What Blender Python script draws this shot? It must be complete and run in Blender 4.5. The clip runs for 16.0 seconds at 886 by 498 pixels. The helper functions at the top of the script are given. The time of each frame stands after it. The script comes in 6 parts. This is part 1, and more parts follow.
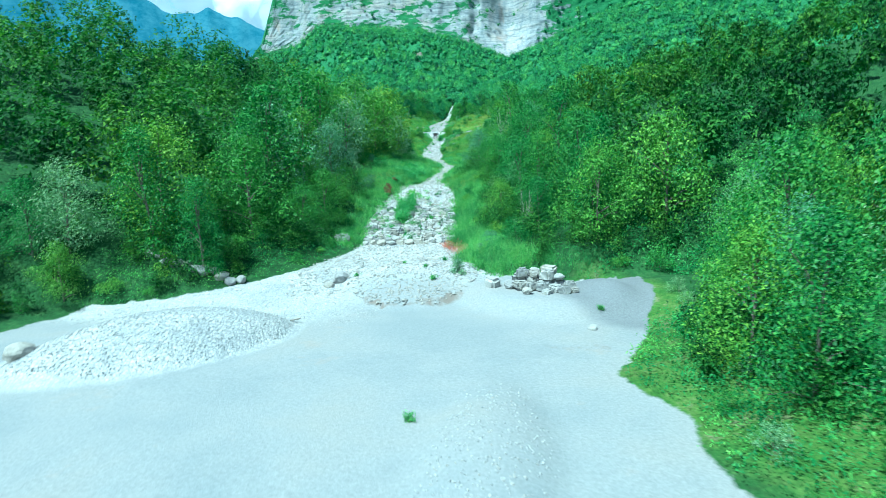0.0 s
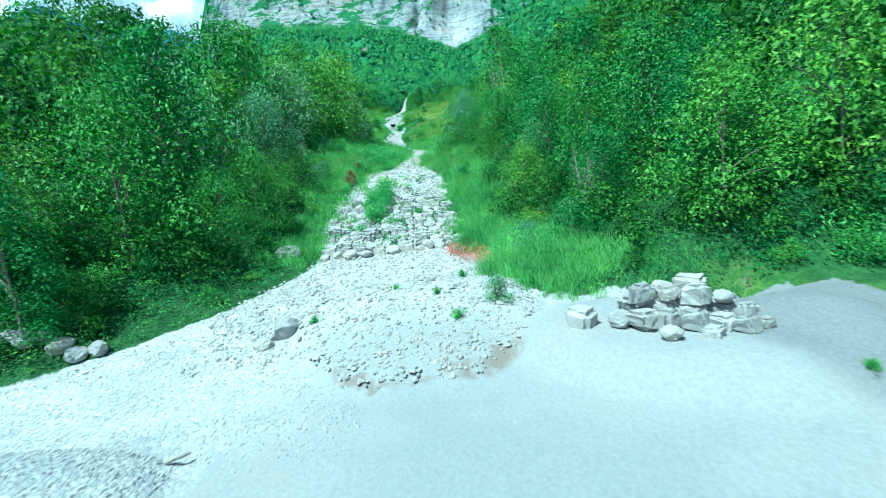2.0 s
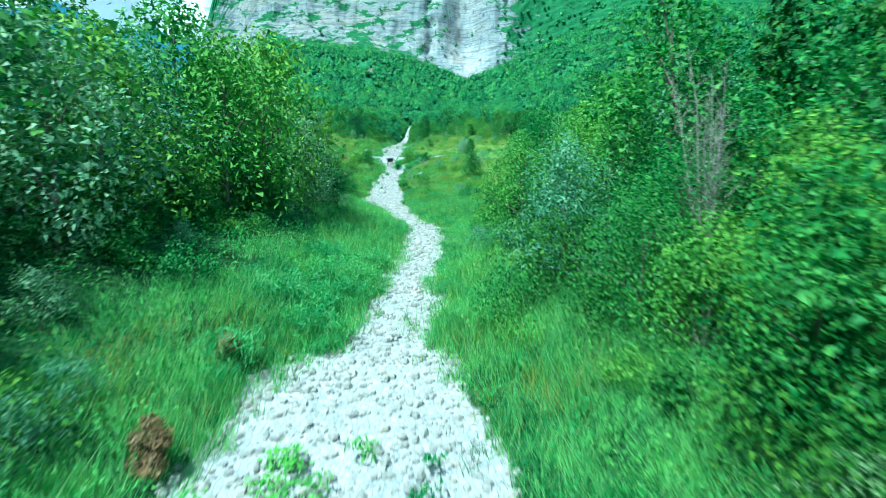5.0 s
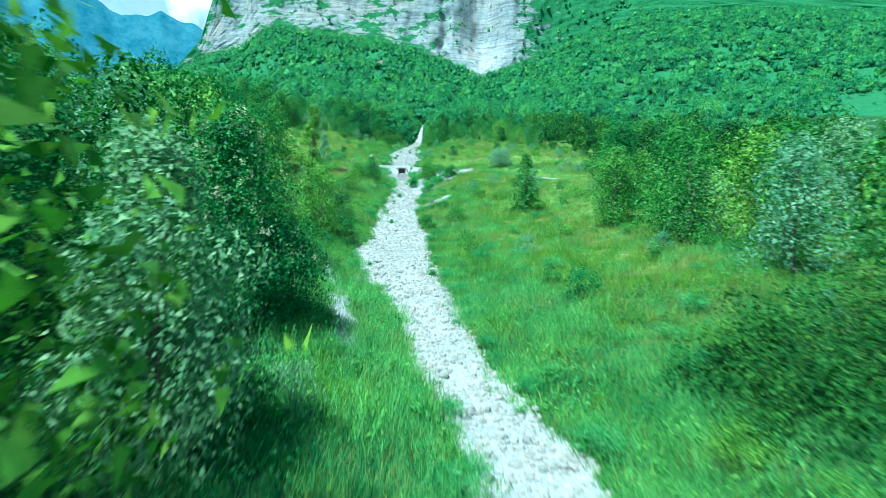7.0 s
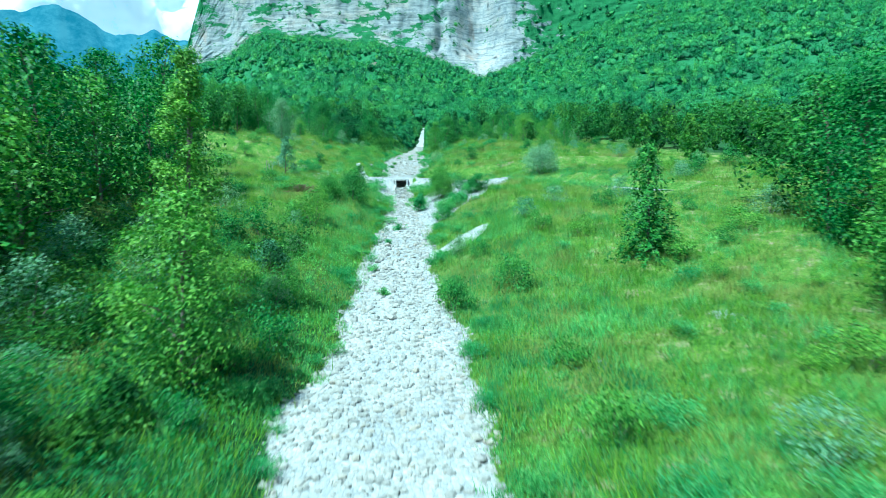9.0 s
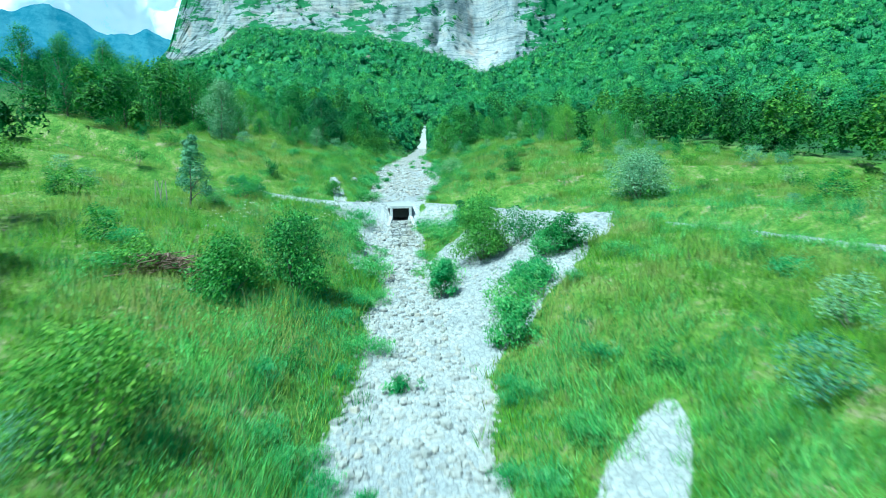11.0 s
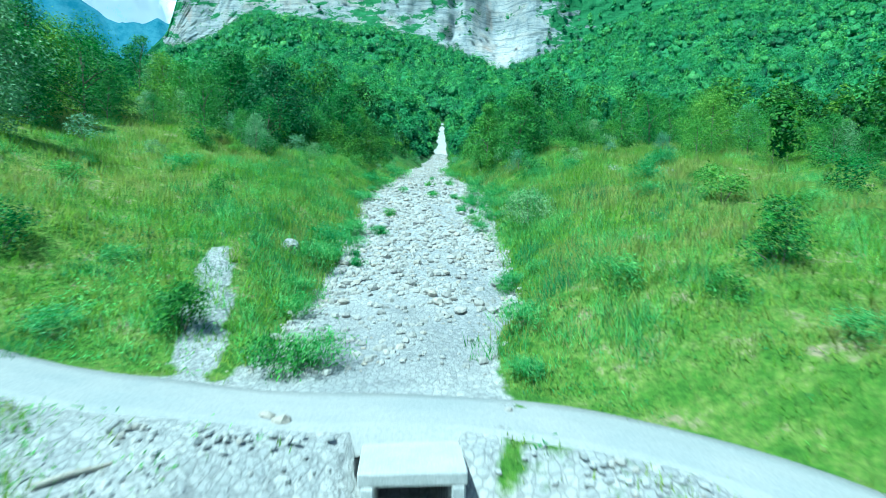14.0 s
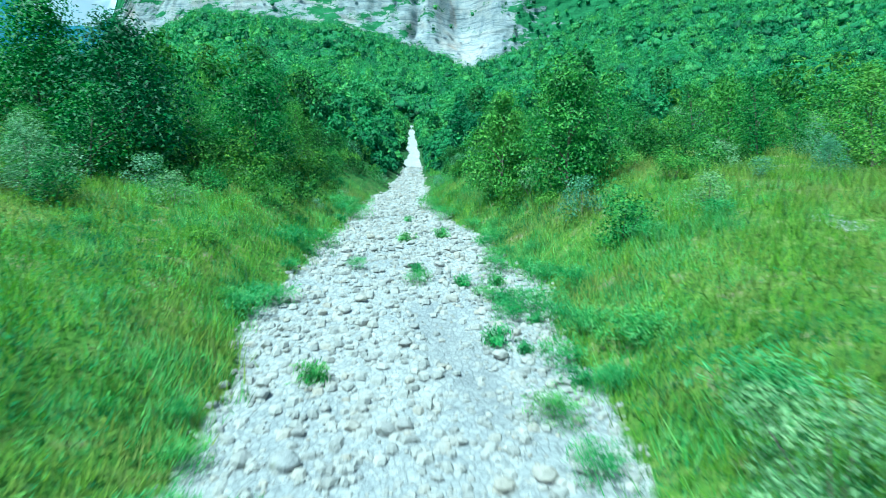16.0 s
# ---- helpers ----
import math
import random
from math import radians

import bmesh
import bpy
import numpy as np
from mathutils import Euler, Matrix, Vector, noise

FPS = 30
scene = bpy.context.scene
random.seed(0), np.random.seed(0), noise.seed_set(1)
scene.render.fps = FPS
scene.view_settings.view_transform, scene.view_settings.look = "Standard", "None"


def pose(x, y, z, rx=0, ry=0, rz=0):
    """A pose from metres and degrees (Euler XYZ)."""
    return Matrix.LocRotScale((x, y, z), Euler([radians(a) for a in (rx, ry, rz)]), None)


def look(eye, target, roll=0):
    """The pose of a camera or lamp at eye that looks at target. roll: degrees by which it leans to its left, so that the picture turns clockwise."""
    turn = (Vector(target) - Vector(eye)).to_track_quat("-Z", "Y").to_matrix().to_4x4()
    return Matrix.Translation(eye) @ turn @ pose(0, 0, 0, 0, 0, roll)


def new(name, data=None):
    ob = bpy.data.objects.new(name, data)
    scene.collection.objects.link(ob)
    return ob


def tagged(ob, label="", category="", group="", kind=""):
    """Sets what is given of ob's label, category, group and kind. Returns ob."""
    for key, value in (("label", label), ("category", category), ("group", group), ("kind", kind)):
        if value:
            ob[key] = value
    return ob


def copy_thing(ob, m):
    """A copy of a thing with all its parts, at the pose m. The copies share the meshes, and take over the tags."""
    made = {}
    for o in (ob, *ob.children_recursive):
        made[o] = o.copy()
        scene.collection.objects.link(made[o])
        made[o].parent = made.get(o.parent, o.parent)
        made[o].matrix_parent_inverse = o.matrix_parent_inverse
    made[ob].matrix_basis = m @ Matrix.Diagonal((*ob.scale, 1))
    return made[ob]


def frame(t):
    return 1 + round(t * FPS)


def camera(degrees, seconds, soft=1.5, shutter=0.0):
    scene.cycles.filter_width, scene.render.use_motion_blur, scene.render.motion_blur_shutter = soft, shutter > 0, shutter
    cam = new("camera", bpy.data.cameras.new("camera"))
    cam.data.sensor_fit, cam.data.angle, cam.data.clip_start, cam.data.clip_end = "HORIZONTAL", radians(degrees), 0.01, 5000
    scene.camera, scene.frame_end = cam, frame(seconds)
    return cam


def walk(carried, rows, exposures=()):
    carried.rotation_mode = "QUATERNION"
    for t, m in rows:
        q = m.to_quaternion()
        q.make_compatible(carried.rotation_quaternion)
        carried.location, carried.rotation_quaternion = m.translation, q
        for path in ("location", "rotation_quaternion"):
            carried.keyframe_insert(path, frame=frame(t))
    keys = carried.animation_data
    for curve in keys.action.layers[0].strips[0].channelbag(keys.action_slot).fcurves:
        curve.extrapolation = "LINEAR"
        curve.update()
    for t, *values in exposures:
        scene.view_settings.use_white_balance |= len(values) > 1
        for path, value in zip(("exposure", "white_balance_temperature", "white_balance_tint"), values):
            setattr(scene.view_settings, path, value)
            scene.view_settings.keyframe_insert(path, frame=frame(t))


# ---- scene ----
import itertools

cam = camera(76.0, 16.0, 0.6, 0.32)

PATH = [
    (0, (0.146, 2.911, 3.899), (0.136, 4.898, 3.669), -2.0),
    (0.5, (-0.741, 7.633, 4.05), (-0.708, 9.617, 3.8), -7.0),
    (1, (-1.604, 12.318, 3.664), (-1.526, 14.299, 3.403), -9.5),
    (1.5, (-2.272, 17.233, 2.957), (-2.159, 19.214, 2.705), -8.5),
    (2, (-2.564, 22.514, 2.339), (-2.439, 24.495, 2.097), -6.6),
    (2.5, (-2.559, 28.132, 2.306), (-2.433, 30.116, 2.087), -4.8),
    (3, (-2.419, 34.585, 3.276), (-2.289, 36.573, 3.091), -2.6),
    (3.5, (-2.116, 41.093, 4.641), (-1.978, 43.08, 4.464), -1.9),
    (4, (-1.882, 48.07, 6.181), (-1.7, 50.055, 6.017), -0.5),
    (4.5, (-1.395, 55.345, 7.51), (-1.212, 57.331, 7.36), -0.5),
    (5, (-1.058, 62.164, 8.836), (-0.898, 64.152, 8.69), -1.6),
    (7.5, (-2.849, 104.945, 15.506), (-2.697, 106.933, 15.351), 1.1),
    (8, (-2.952, 113.658, 15.91), (-2.792, 115.646, 15.76), 0.5),
    (8.5, (-2.794, 122.214, 16.529), (-2.636, 124.203, 16.387), 0.1),
    (9, (-2.352, 130.608, 17.318), (-2.207, 132.598, 17.19), -1.4),
    (11.5, (-2.471, 171.129, 22.669), (-2.315, 173.118, 22.539), -1.7),
    (12, (-2.294, 178.082, 23.513), (-2.158, 180.074, 23.386), -0.6),
    (12.5, (-2.248, 184.777, 24.407), (-2.127, 186.769, 24.281), 0.6),
    (13, (-2.24, 191.294, 25.299), (-2.125, 193.287, 25.174), 1.0),
    (13.5, (-2.277, 197.652, 26.109), (-2.148, 199.644, 25.985), -0.4),
    (14, (-2.329, 203.351, 27.018), (-2.19, 205.342, 26.89), 0.4),
    (14.5, (-2.189, 209.214, 27.851), (-2.029, 211.204, 27.728), 1.0),
    (15, (-2.061, 215.252, 28.869), (-1.873, 217.239, 28.746), 0.6),
    (15.5, (-1.929, 221.337, 29.904), (-1.706, 223.321, 29.777), -0.6),
    (16, (-1.74, 227.448, 30.842), (-1.488, 229.428, 30.718), -1.1),
]
walk(cam, [(t, look(eye, target, roll)) for t, eye, target, roll in PATH], exposures=[(0.0, 0.66, 4660.0, -24.0), (5.0, 0.74, 4640.0, -26.0), (7.5, 0.7, 4660.0, -24.0), (11.5, 0.66, 4660.0, -24.0), (16.0, 0.67, 4660.0, -24.0)])

# ---- light and exposure ----
world = bpy.data.worlds.new("sky")
scene.world = world
world.use_nodes = True
wn = world.node_tree.nodes
sky = wn.new("ShaderNodeTexSky")
sky.sky_type = "NISHITA"
sky.sun_disc = False
SUN_ELEV, SUN_FROM = radians(61), radians(-136)   # bearing from +y towards +x
sky.sun_elevation, sky.sun_rotation = SUN_ELEV, SUN_FROM
sky.air_density, sky.dust_density, sky.ozone_density = 1.0, 1.6, 1.0
world.node_tree.links.new(sky.outputs[0], wn["Background"].inputs[0])
wn["Background"].inputs[1].default_value = 0.085
sun_data = bpy.data.lights.new("sun", "SUN")
sun_data.energy, sun_data.angle, sun_data.color = 5.0, radians(1.5), (1.0, 0.95, 0.86)
sun = new("sun", sun_data)
sun_dir = Vector((math.cos(SUN_ELEV) * math.sin(SUN_FROM), math.cos(SUN_ELEV) * math.cos(SUN_FROM), math.sin(SUN_ELEV)))
sun.matrix_world = look(sun_dir * 200, (0, 0, 0))

# ---- materials ----
MATS = {}


def node_material(name, rough=0.9):
    mat = bpy.data.materials.new(name)
    mat.use_nodes = True
    nodes, links = mat.node_tree.nodes, mat.node_tree.links
    bsdf = nodes["Principled BSDF"]
    bsdf.inputs["Roughness"].default_value = rough
    bsdf.inputs["Specular IOR Level"].default_value = 0.25
    MATS[name] = mat
    return mat, nodes, links, bsdf


def texnoise(nodes, links, scale, detail=4.0, vector=None, rough=0.55):
    t = nodes.new("ShaderNodeTexNoise")
    t.inputs["Scale"].default_value, t.inputs["Detail"].default_value = scale, detail
    t.inputs["Roughness"].default_value = rough
    if vector is not None:
        links.new(vector, t.inputs["Vector"])
    return t.outputs["Fac"]


def ramp(nodes, links, fac, stops):
    r = nodes.new("ShaderNodeValToRGB")
    els = r.color_ramp.elements
    while len(els) < len(stops):
        els.new(0.5)
    for e, (p, c) in zip(els, stops):
        e.position, e.color = p, (*c, 1)
    links.new(fac, r.inputs[0])
    return r.outputs[0]


def mix(nodes, links, fac, a, b, mode="MIX"):
    m = nodes.new("ShaderNodeMix")
    m.data_type, m.blend_type = "RGBA", mode
    for sock, v in ((m.inputs[0], fac), (m.inputs[6], a), (m.inputs[7], b)):
        if isinstance(v, (int, float)):
            sock.default_value = v
        elif isinstance(v, tuple):
            sock.default_value = (*v, 1)
        else:
            links.new(v, sock)
    return m.outputs[2]


def math_node(nodes, links, op, a, b=0.0):
    m = nodes.new("ShaderNodeMath")
    m.operation, m.use_clamp = op, False
    for sock, v in ((m.inputs[0], a), (m.inputs[1], b)):
        if isinstance(v, (int, float)):
            sock.default_value = v
        else:
            links.new(v, sock)
    return m.outputs[0]


def bump(nodes, links, bsdf, height, strength, distance):
    b = nodes.new("ShaderNodeBump")
    b.inputs["Strength"].default_value, b.inputs["Distance"].default_value = strength, distance
    links.new(height, b.inputs["Height"])
    links.new(b.outputs[0], bsdf.inputs["Normal"])


def coords(nodes):
    return nodes.new("ShaderNodeTexCoord").outputs["Object"]


def attribute(nodes, name):
    a = nodes.new("ShaderNodeAttribute")
    a.attribute_name = name
    return a.outputs["Fac"]


def voronoi(nodes, links, scale, vector, feature="F1", out="Distance"):
    v = nodes.new("ShaderNodeTexVoronoi")
    v.inputs["Scale"].default_value, v.feature = scale, feature
    links.new(vector, v.inputs["Vector"])
    return v.outputs[out]


def stone_material(name, lo, hi, stain, scale=1.0, rough=0.88):
    mat, n, l, b = node_material(name, rough)
    co = coords(n)
    geo = n.new("ShaderNodeNewGeometry")
    base = ramp(n, l, texnoise(n, l, 2.2 * scale, 6, co), [(0.3, lo), (0.7, hi)])
    fine = ramp(n, l, texnoise(n, l, 30 * scale, 3, co), [(0.3, (0.75, 0.75, 0.75)), (0.7, (1, 1, 1))])
    base = mix(n, l, 1.0, base, fine, "MULTIPLY")
    isl = ramp(n, l, geo.outputs["Random Per Island"], [(0.0, (0.7, 0.71, 0.72)), (0.35, (0.9, 0.9, 0.9)), (0.85, (1, 1, 0.99)), (1.0, (0.95, 0.88, 0.8))])
    base = mix(n, l, 1.0, base, isl, "MULTIPLY")
    info = n.new("ShaderNodeObjectInfo")
    obr = ramp(n, l, info.outputs["Random"], [(0.0, (0.8, 0.8, 0.82)), (0.6, (1, 1, 1)), (1.0, (0.98, 0.92, 0.84))])
    base = mix(n, l, 1.0, base, obr, "MULTIPLY")
    st = ramp(n, l, texnoise(n, l, 0.9 * scale, 5, co, 0.7), [(0.58, (0, 0, 0)), (0.72, (1, 1, 1))])
    base = mix(n, l, st, base, stain)
    l.new(base, b.inputs["Base Color"])
    bump(n, l, b, texnoise(n, l, 14 * scale, 6, co, 0.7), 0.6, 0.05)
    return mat


def leaf_material(name, dark, mid, light, translucent=0.24, spread=0.35, tone=0.0, by_tree=False, dap=0.75, speck=2.6, dry=0.0, up=0.25):
    mat, n, l, b = node_material(name, 0.55)
    geo = n.new("ShaderNodeNewGeometry")
    info = n.new("ShaderNodeObjectInfo")
    col = ramp(n, l, geo.outputs["Random Per Island"], [(0.0, dark), (0.5, mid), (1.0, light)])
    patch = ramp(n, l, texnoise(n, l, 0.55, 3, coords(n)), [(0.35, (0.72, 0.8, 0.75)), (0.65, (1.15, 1.1, 1.0))])
    col = mix(n, l, 1.0, col, patch, "MULTIPLY")
    hue = ramp(n, l, info.outputs["Random"], [(0.0, (0.6, 0.75, 0.75)), (0.35, (1, 1, 1)), (0.7, (1.5, 1.15, 0.75)), (1.0, (1.25, 1.1, 1.2))])
    col = mix(n, l, spread * 2, col, mix(n, l, 1.0, col, hue, "MULTIPLY"))
    # light and shade between small leaves, put into the colour as noise
    shade_dapple = ramp(n, l, texnoise(n, l, speck, 5, coords(n), 0.8), [(0.32, (0.35, 0.4, 0.4)), (0.5, (0.95, 0.95, 0.95)), (0.68, (1.5, 1.45, 1.3))])
    col = mix(n, l, dap, col, mix(n, l, 1.0, col, shade_dapple, "MULTIPLY"))
    if tone:
        cell = n.new("ShaderNodeSeparateColor")
        l.new(voronoi(n, l, tone, coords(n), "F1", "Color"), cell.inputs[0])
        tint = ramp(n, l, cell.outputs[0], [(0.0, (0.42, 0.55, 0.6)), (0.35, (0.85, 0.9, 0.9)), (0.65, (1.3, 1.1, 0.8)), (0.9, (1.9, 1.4, 1.0)), (1.0, (1.7, 1.5, 1.5))])
        col = mix(n, l, 1.0, col, tint, "MULTIPLY")
    if dry:
        sere = ramp(n, l, texnoise(n, l, 0.16, 6, coords(n), 0.7), [(0.46, (0, 0, 0)), (0.62, (dry, dry, dry))])
        col = mix(n, l, sere, col, (0.4, 0.34, 0.13))
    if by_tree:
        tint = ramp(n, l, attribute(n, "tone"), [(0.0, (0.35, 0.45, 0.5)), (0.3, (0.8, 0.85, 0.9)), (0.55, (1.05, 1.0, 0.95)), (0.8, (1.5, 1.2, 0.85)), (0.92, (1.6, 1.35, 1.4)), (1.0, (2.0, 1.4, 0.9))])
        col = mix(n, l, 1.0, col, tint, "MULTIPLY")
    l.new(col, b.inputs["Base Color"])
    # soft massed foliage: shading normals tilted upward so leaves render brighter
    lean = n.new("ShaderNodeVectorMath")
    lean.operation = "MULTIPLY_ADD"
    l.new(geo.outputs["Normal"], lean.inputs[0])
    lean.inputs[1].default_value = (1 - up,) * 3
    lean.inputs[2].default_value = (0, 0, up)
    unit = n.new("ShaderNodeVectorMath")
    unit.operation = "NORMALIZE"
    l.new(lean.outputs[0], unit.inputs[0])
    if by_tree:
        bp = n.new("ShaderNodeBump")
        bp.inputs["Strength"].default_value, bp.inputs["Distance"].default_value = 1.0, 0.5
        l.new(texnoise(n, l, speck * 0.5, 4, coords(n), 0.75), bp.inputs["Height"])
        l.new(unit.outputs[0], bp.inputs["Normal"])
        l.new(bp.outputs[0], b.inputs["Normal"])
    else:
        l.new(unit.outputs[0], b.inputs["Normal"])
    tr = n.new("ShaderNodeBsdfTranslucent")
    l.new(mix(n, l, 1.0, col, (1.0, 1.15, 0.5), "MULTIPLY"), tr.inputs["Color"])
    ms = n.new("ShaderNodeMixShader")
    ms.inputs[0].default_value = translucent
    l.new(b.outputs[0], ms.inputs[1])
    l.new(tr.outputs[0], ms.inputs[2])
    l.new(ms.outputs[0], n["Material Output"].inputs["Surface"])
    return mat


GRAVEL = stone_material("river_stone", (0.4, 0.405, 0.405), (0.57, 0.56, 0.545), (0.4, 0.365, 0.32))
BOULDER = stone_material("limestone_boulder", (0.38, 0.375, 0.36), (0.56, 0.545, 0.52), (0.25, 0.25, 0.16), 0.6)
RED_ROCK = stone_material("reddish_rock", (0.27, 0.22, 0.19), (0.4, 0.34, 0.3), (0.3, 0.2, 0.15), 0.2)
CONCRETE = stone_material("weathered_concrete", (0.54, 0.54, 0.52), (0.66, 0.65, 0.63), (0.33, 0.31, 0.28), 0.8)
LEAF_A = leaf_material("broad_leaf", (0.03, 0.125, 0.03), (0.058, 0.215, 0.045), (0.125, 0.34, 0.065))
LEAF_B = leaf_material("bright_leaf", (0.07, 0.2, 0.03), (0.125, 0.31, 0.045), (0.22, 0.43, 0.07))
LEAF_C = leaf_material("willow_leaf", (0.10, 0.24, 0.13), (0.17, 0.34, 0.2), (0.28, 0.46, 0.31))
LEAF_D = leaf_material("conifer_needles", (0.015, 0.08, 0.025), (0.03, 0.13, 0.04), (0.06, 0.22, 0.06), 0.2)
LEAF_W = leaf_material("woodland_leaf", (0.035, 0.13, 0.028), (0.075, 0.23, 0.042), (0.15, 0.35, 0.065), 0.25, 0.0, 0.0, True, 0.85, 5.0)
# bluer than the near leaves: some distance haze put into the leaf colour
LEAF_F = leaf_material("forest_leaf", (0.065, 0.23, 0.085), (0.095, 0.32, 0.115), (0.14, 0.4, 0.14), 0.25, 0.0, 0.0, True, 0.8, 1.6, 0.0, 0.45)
GRASS = leaf_material("meadow_grass", (0.1, 0.24, 0.016), (0.155, 0.31, 0.024), (0.25, 0.39, 0.045), 0.4, 0.0, 0.0, False, 0.4, 2.6, 0.55, 0.7)
HERB = leaf_material("bank_herbs", (0.06, 0.22, 0.06), (0.115, 0.35, 0.1), (0.19, 0.46, 0.155), 0.4, 0.0, 0.3, False, 0.45, up=0.55)
REED = leaf_material("fresh_grass", (0.08, 0.29, 0.09), (0.14, 0.41, 0.14), (0.26, 0.53, 0.22), 0.4, 0.3, 0.0, up=0.5)
TIPS = leaf_material("pale_blossom", (0.22, 0.3, 0.2), (0.34, 0.42, 0.3), (0.46, 0.52, 0.4), 0.3, up=0.3)
PETAL = leaf_material("white_petals", (0.6, 0.62, 0.58), (0.7, 0.71, 0.68), (0.78, 0.79, 0.76), 0.3, 0.0, dap=0.2, up=0.6)
DRY = leaf_material("dry_twigs", (0.12, 0.07, 0.03), (0.2, 0.12, 0.06), (0.3, 0.2, 0.1), 0.1)
RED = leaf_material("rust_red_twigs", (0.42, 0.09, 0.06), (0.52, 0.16, 0.11), (0.6, 0.34, 0.26), 0.1, 0.0, dap=0.2, up=0.5)


def bark_material(name, lo, hi):
    mat, n, l, b = node_material(name, 0.9)
    co = coords(n)
    l.new(ramp(n, l, texnoise(n, l, 9, 6, co, 0.7), [(0.3, lo), (0.7, hi)]), b.inputs["Base Color"])
    bump(n, l, b, texnoise(n, l, 24, 5, co), 0.7, 0.03)
    return mat


BARK = bark_material("grey_bark", (0.09, 0.075, 0.06), (0.25, 0.22, 0.18))
TWIG = bark_material("red_brown_twigs", (0.16, 0.09, 0.065), (0.36, 0.24, 0.19))
DEADWOOD = bark_material("bleached_wood", (0.28, 0.25, 0.21), (0.5, 0.46, 0.4))


def ground_material():
    mat, n, l, b = node_material("valley_ground", 0.93)
    co = coords(n)
    grav, lot, meadow, grit = (attribute(n, k) for k in ("gravel", "lot", "meadow", "grit"))
    damp = attribute(n, "damp")
    # loose cobbles
    cell = voronoi(n, l, 5.0, co, "F1", "Color")
    cob = ramp(n, l, cell, [(0.0, (0.42, 0.427, 0.433)), (0.5, (0.51, 0.512, 0.51)), (1.0, (0.59, 0.58, 0.57))])
    gap = ramp(n, l, voronoi(n, l, 5.0, co, "DISTANCE_TO_EDGE"), [(0.02, (0.35, 0.36, 0.36)), (0.14, (1, 1, 1))])
    cob = mix(n, l, 0.5, cob, mix(n, l, 1.0, cob, gap, "MULTIPLY"))
    big = ramp(n, l, texnoise(n, l, 0.35, 5, co), [(0.35, (0.84, 0.85, 0.86)), (0.65, (1.05, 1.03, 1.0))])
    cob = mix(n, l, 1.0, cob, big, "MULTIPLY")
    # crushed fine gravel of the yard
    fine = ramp(n, l, texnoise(n, l, 7, 7, co, 0.85), [(0.3, (0.22, 0.225, 0.225)), (0.7, (0.37, 0.372, 0.37))])
    swirl = ramp(n, l, texnoise(n, l, 0.16, 4, co, 0.6), [(0.35, (0.88, 0.91, 0.93)), (0.5, (0.99, 0.99, 0.99)), (0.7, (1.05, 1.0, 0.95))])
    fine = mix(n, l, 1.0, fine, swirl, "MULTIPLY")
    tan = ramp(n, l, texnoise(n, l, 0.22, 5, co, 0.7), [(0.62, (0, 0, 0)), (0.74, (1, 1, 1))])
    fine = mix(n, l, mix(n, l, 1.0, tan, (0.5, 0.5, 0.5), "MULTIPLY"), fine, (0.36, 0.28, 0.22))
    # soil with low growth
    soil = ramp(n, l, texnoise(n, l, 1.3, 6, co, 0.7), [(0.25, (0.014, 0.04, 0.012)), (0.5, (0.032, 0.09, 0.024)), (0.75, (0.07, 0.14, 0.042))])
    turf = ramp(n, l, texnoise(n, l, 0.8, 7, co, 0.75), [(0.3, (0.05, 0.13, 0.015)), (0.45, (0.1, 0.21, 0.025)), (0.56, (0.18, 0.27, 0.05)), (0.66, (0.34, 0.29, 0.18))])
    fuzz = ramp(n, l, texnoise(n, l, 5.5, 6, co, 0.8), [(0.3, (0.5, 0.55, 0.5)), (0.5, (1, 1, 1)), (0.7, (1.5, 1.4, 1.3))])
    green = mix(n, l, 1.0, mix(n, l, meadow, soil, turf), fuzz, "MULTIPLY")
    gr = ramp(n, l, texnoise(n, l, 9, 5, co, 0.7), [(0.3, (0.13, 0.135, 0.145)), (0.7, (0.23, 0.235, 0.245))])
    # ragged border between stone and growth
    edge = math_node(n, l, "ADD", grav, math_node(n, l, "MULTIPLY", math_node(n, l, "SUBTRACT", texnoise(n, l, 1.6, 5, co, 0.7), 0.5), 0.7))
    mask = ramp(n, l, edge, [(0.42, (0, 0, 0)), (0.58, (1, 1, 1))])
    stone = mix(n, l, lot, cob, fine)
    stone = mix(n, l, grit, stone, gr)
    wet = math_node(n, l, "ADD", damp, math_node(n, l, "MULTIPLY", math_node(n, l, "SUBTRACT", texnoise(n, l, 1.1, 6, co, 0.75), 0.55), 1.2))
    stone = mix(n, l, ramp(n, l, wet, [(0.5, (0, 0, 0)), (0.8, (0.8, 0.8, 0.8))]), stone, (0.19, 0.15, 0.12))
    l.new(mix(n, l, mask, green, stone), b.inputs["Base Color"])
    h = math_node(n, l, "ADD", math_node(n, l, "MULTIPLY", math_node(n, l, "MULTIPLY", voronoi(n, l, 5.0, co), math_node(n, l, "SUBTRACT", 1.0, lot)), -0.6), math_node(n, l, "MULTIPLY", texnoise(n, l, 12, 5, co), 0.8))
    h = math_node(n, l, "ADD", h, math_node(n, l, "MULTIPLY", math_node(n, l, "MULTIPLY", texnoise(n, l, 3.5, 6, co, 0.8), meadow), 2.2))
    bump(n, l, b, math_node(n, l, "MULTIPLY", h, math_node(n, l, "SUBTRACT", 1.0, math_node(n, l, "MULTIPLY", lot, 0.75))), 0.7, 0.14)
    return mat


GROUND = ground_material()


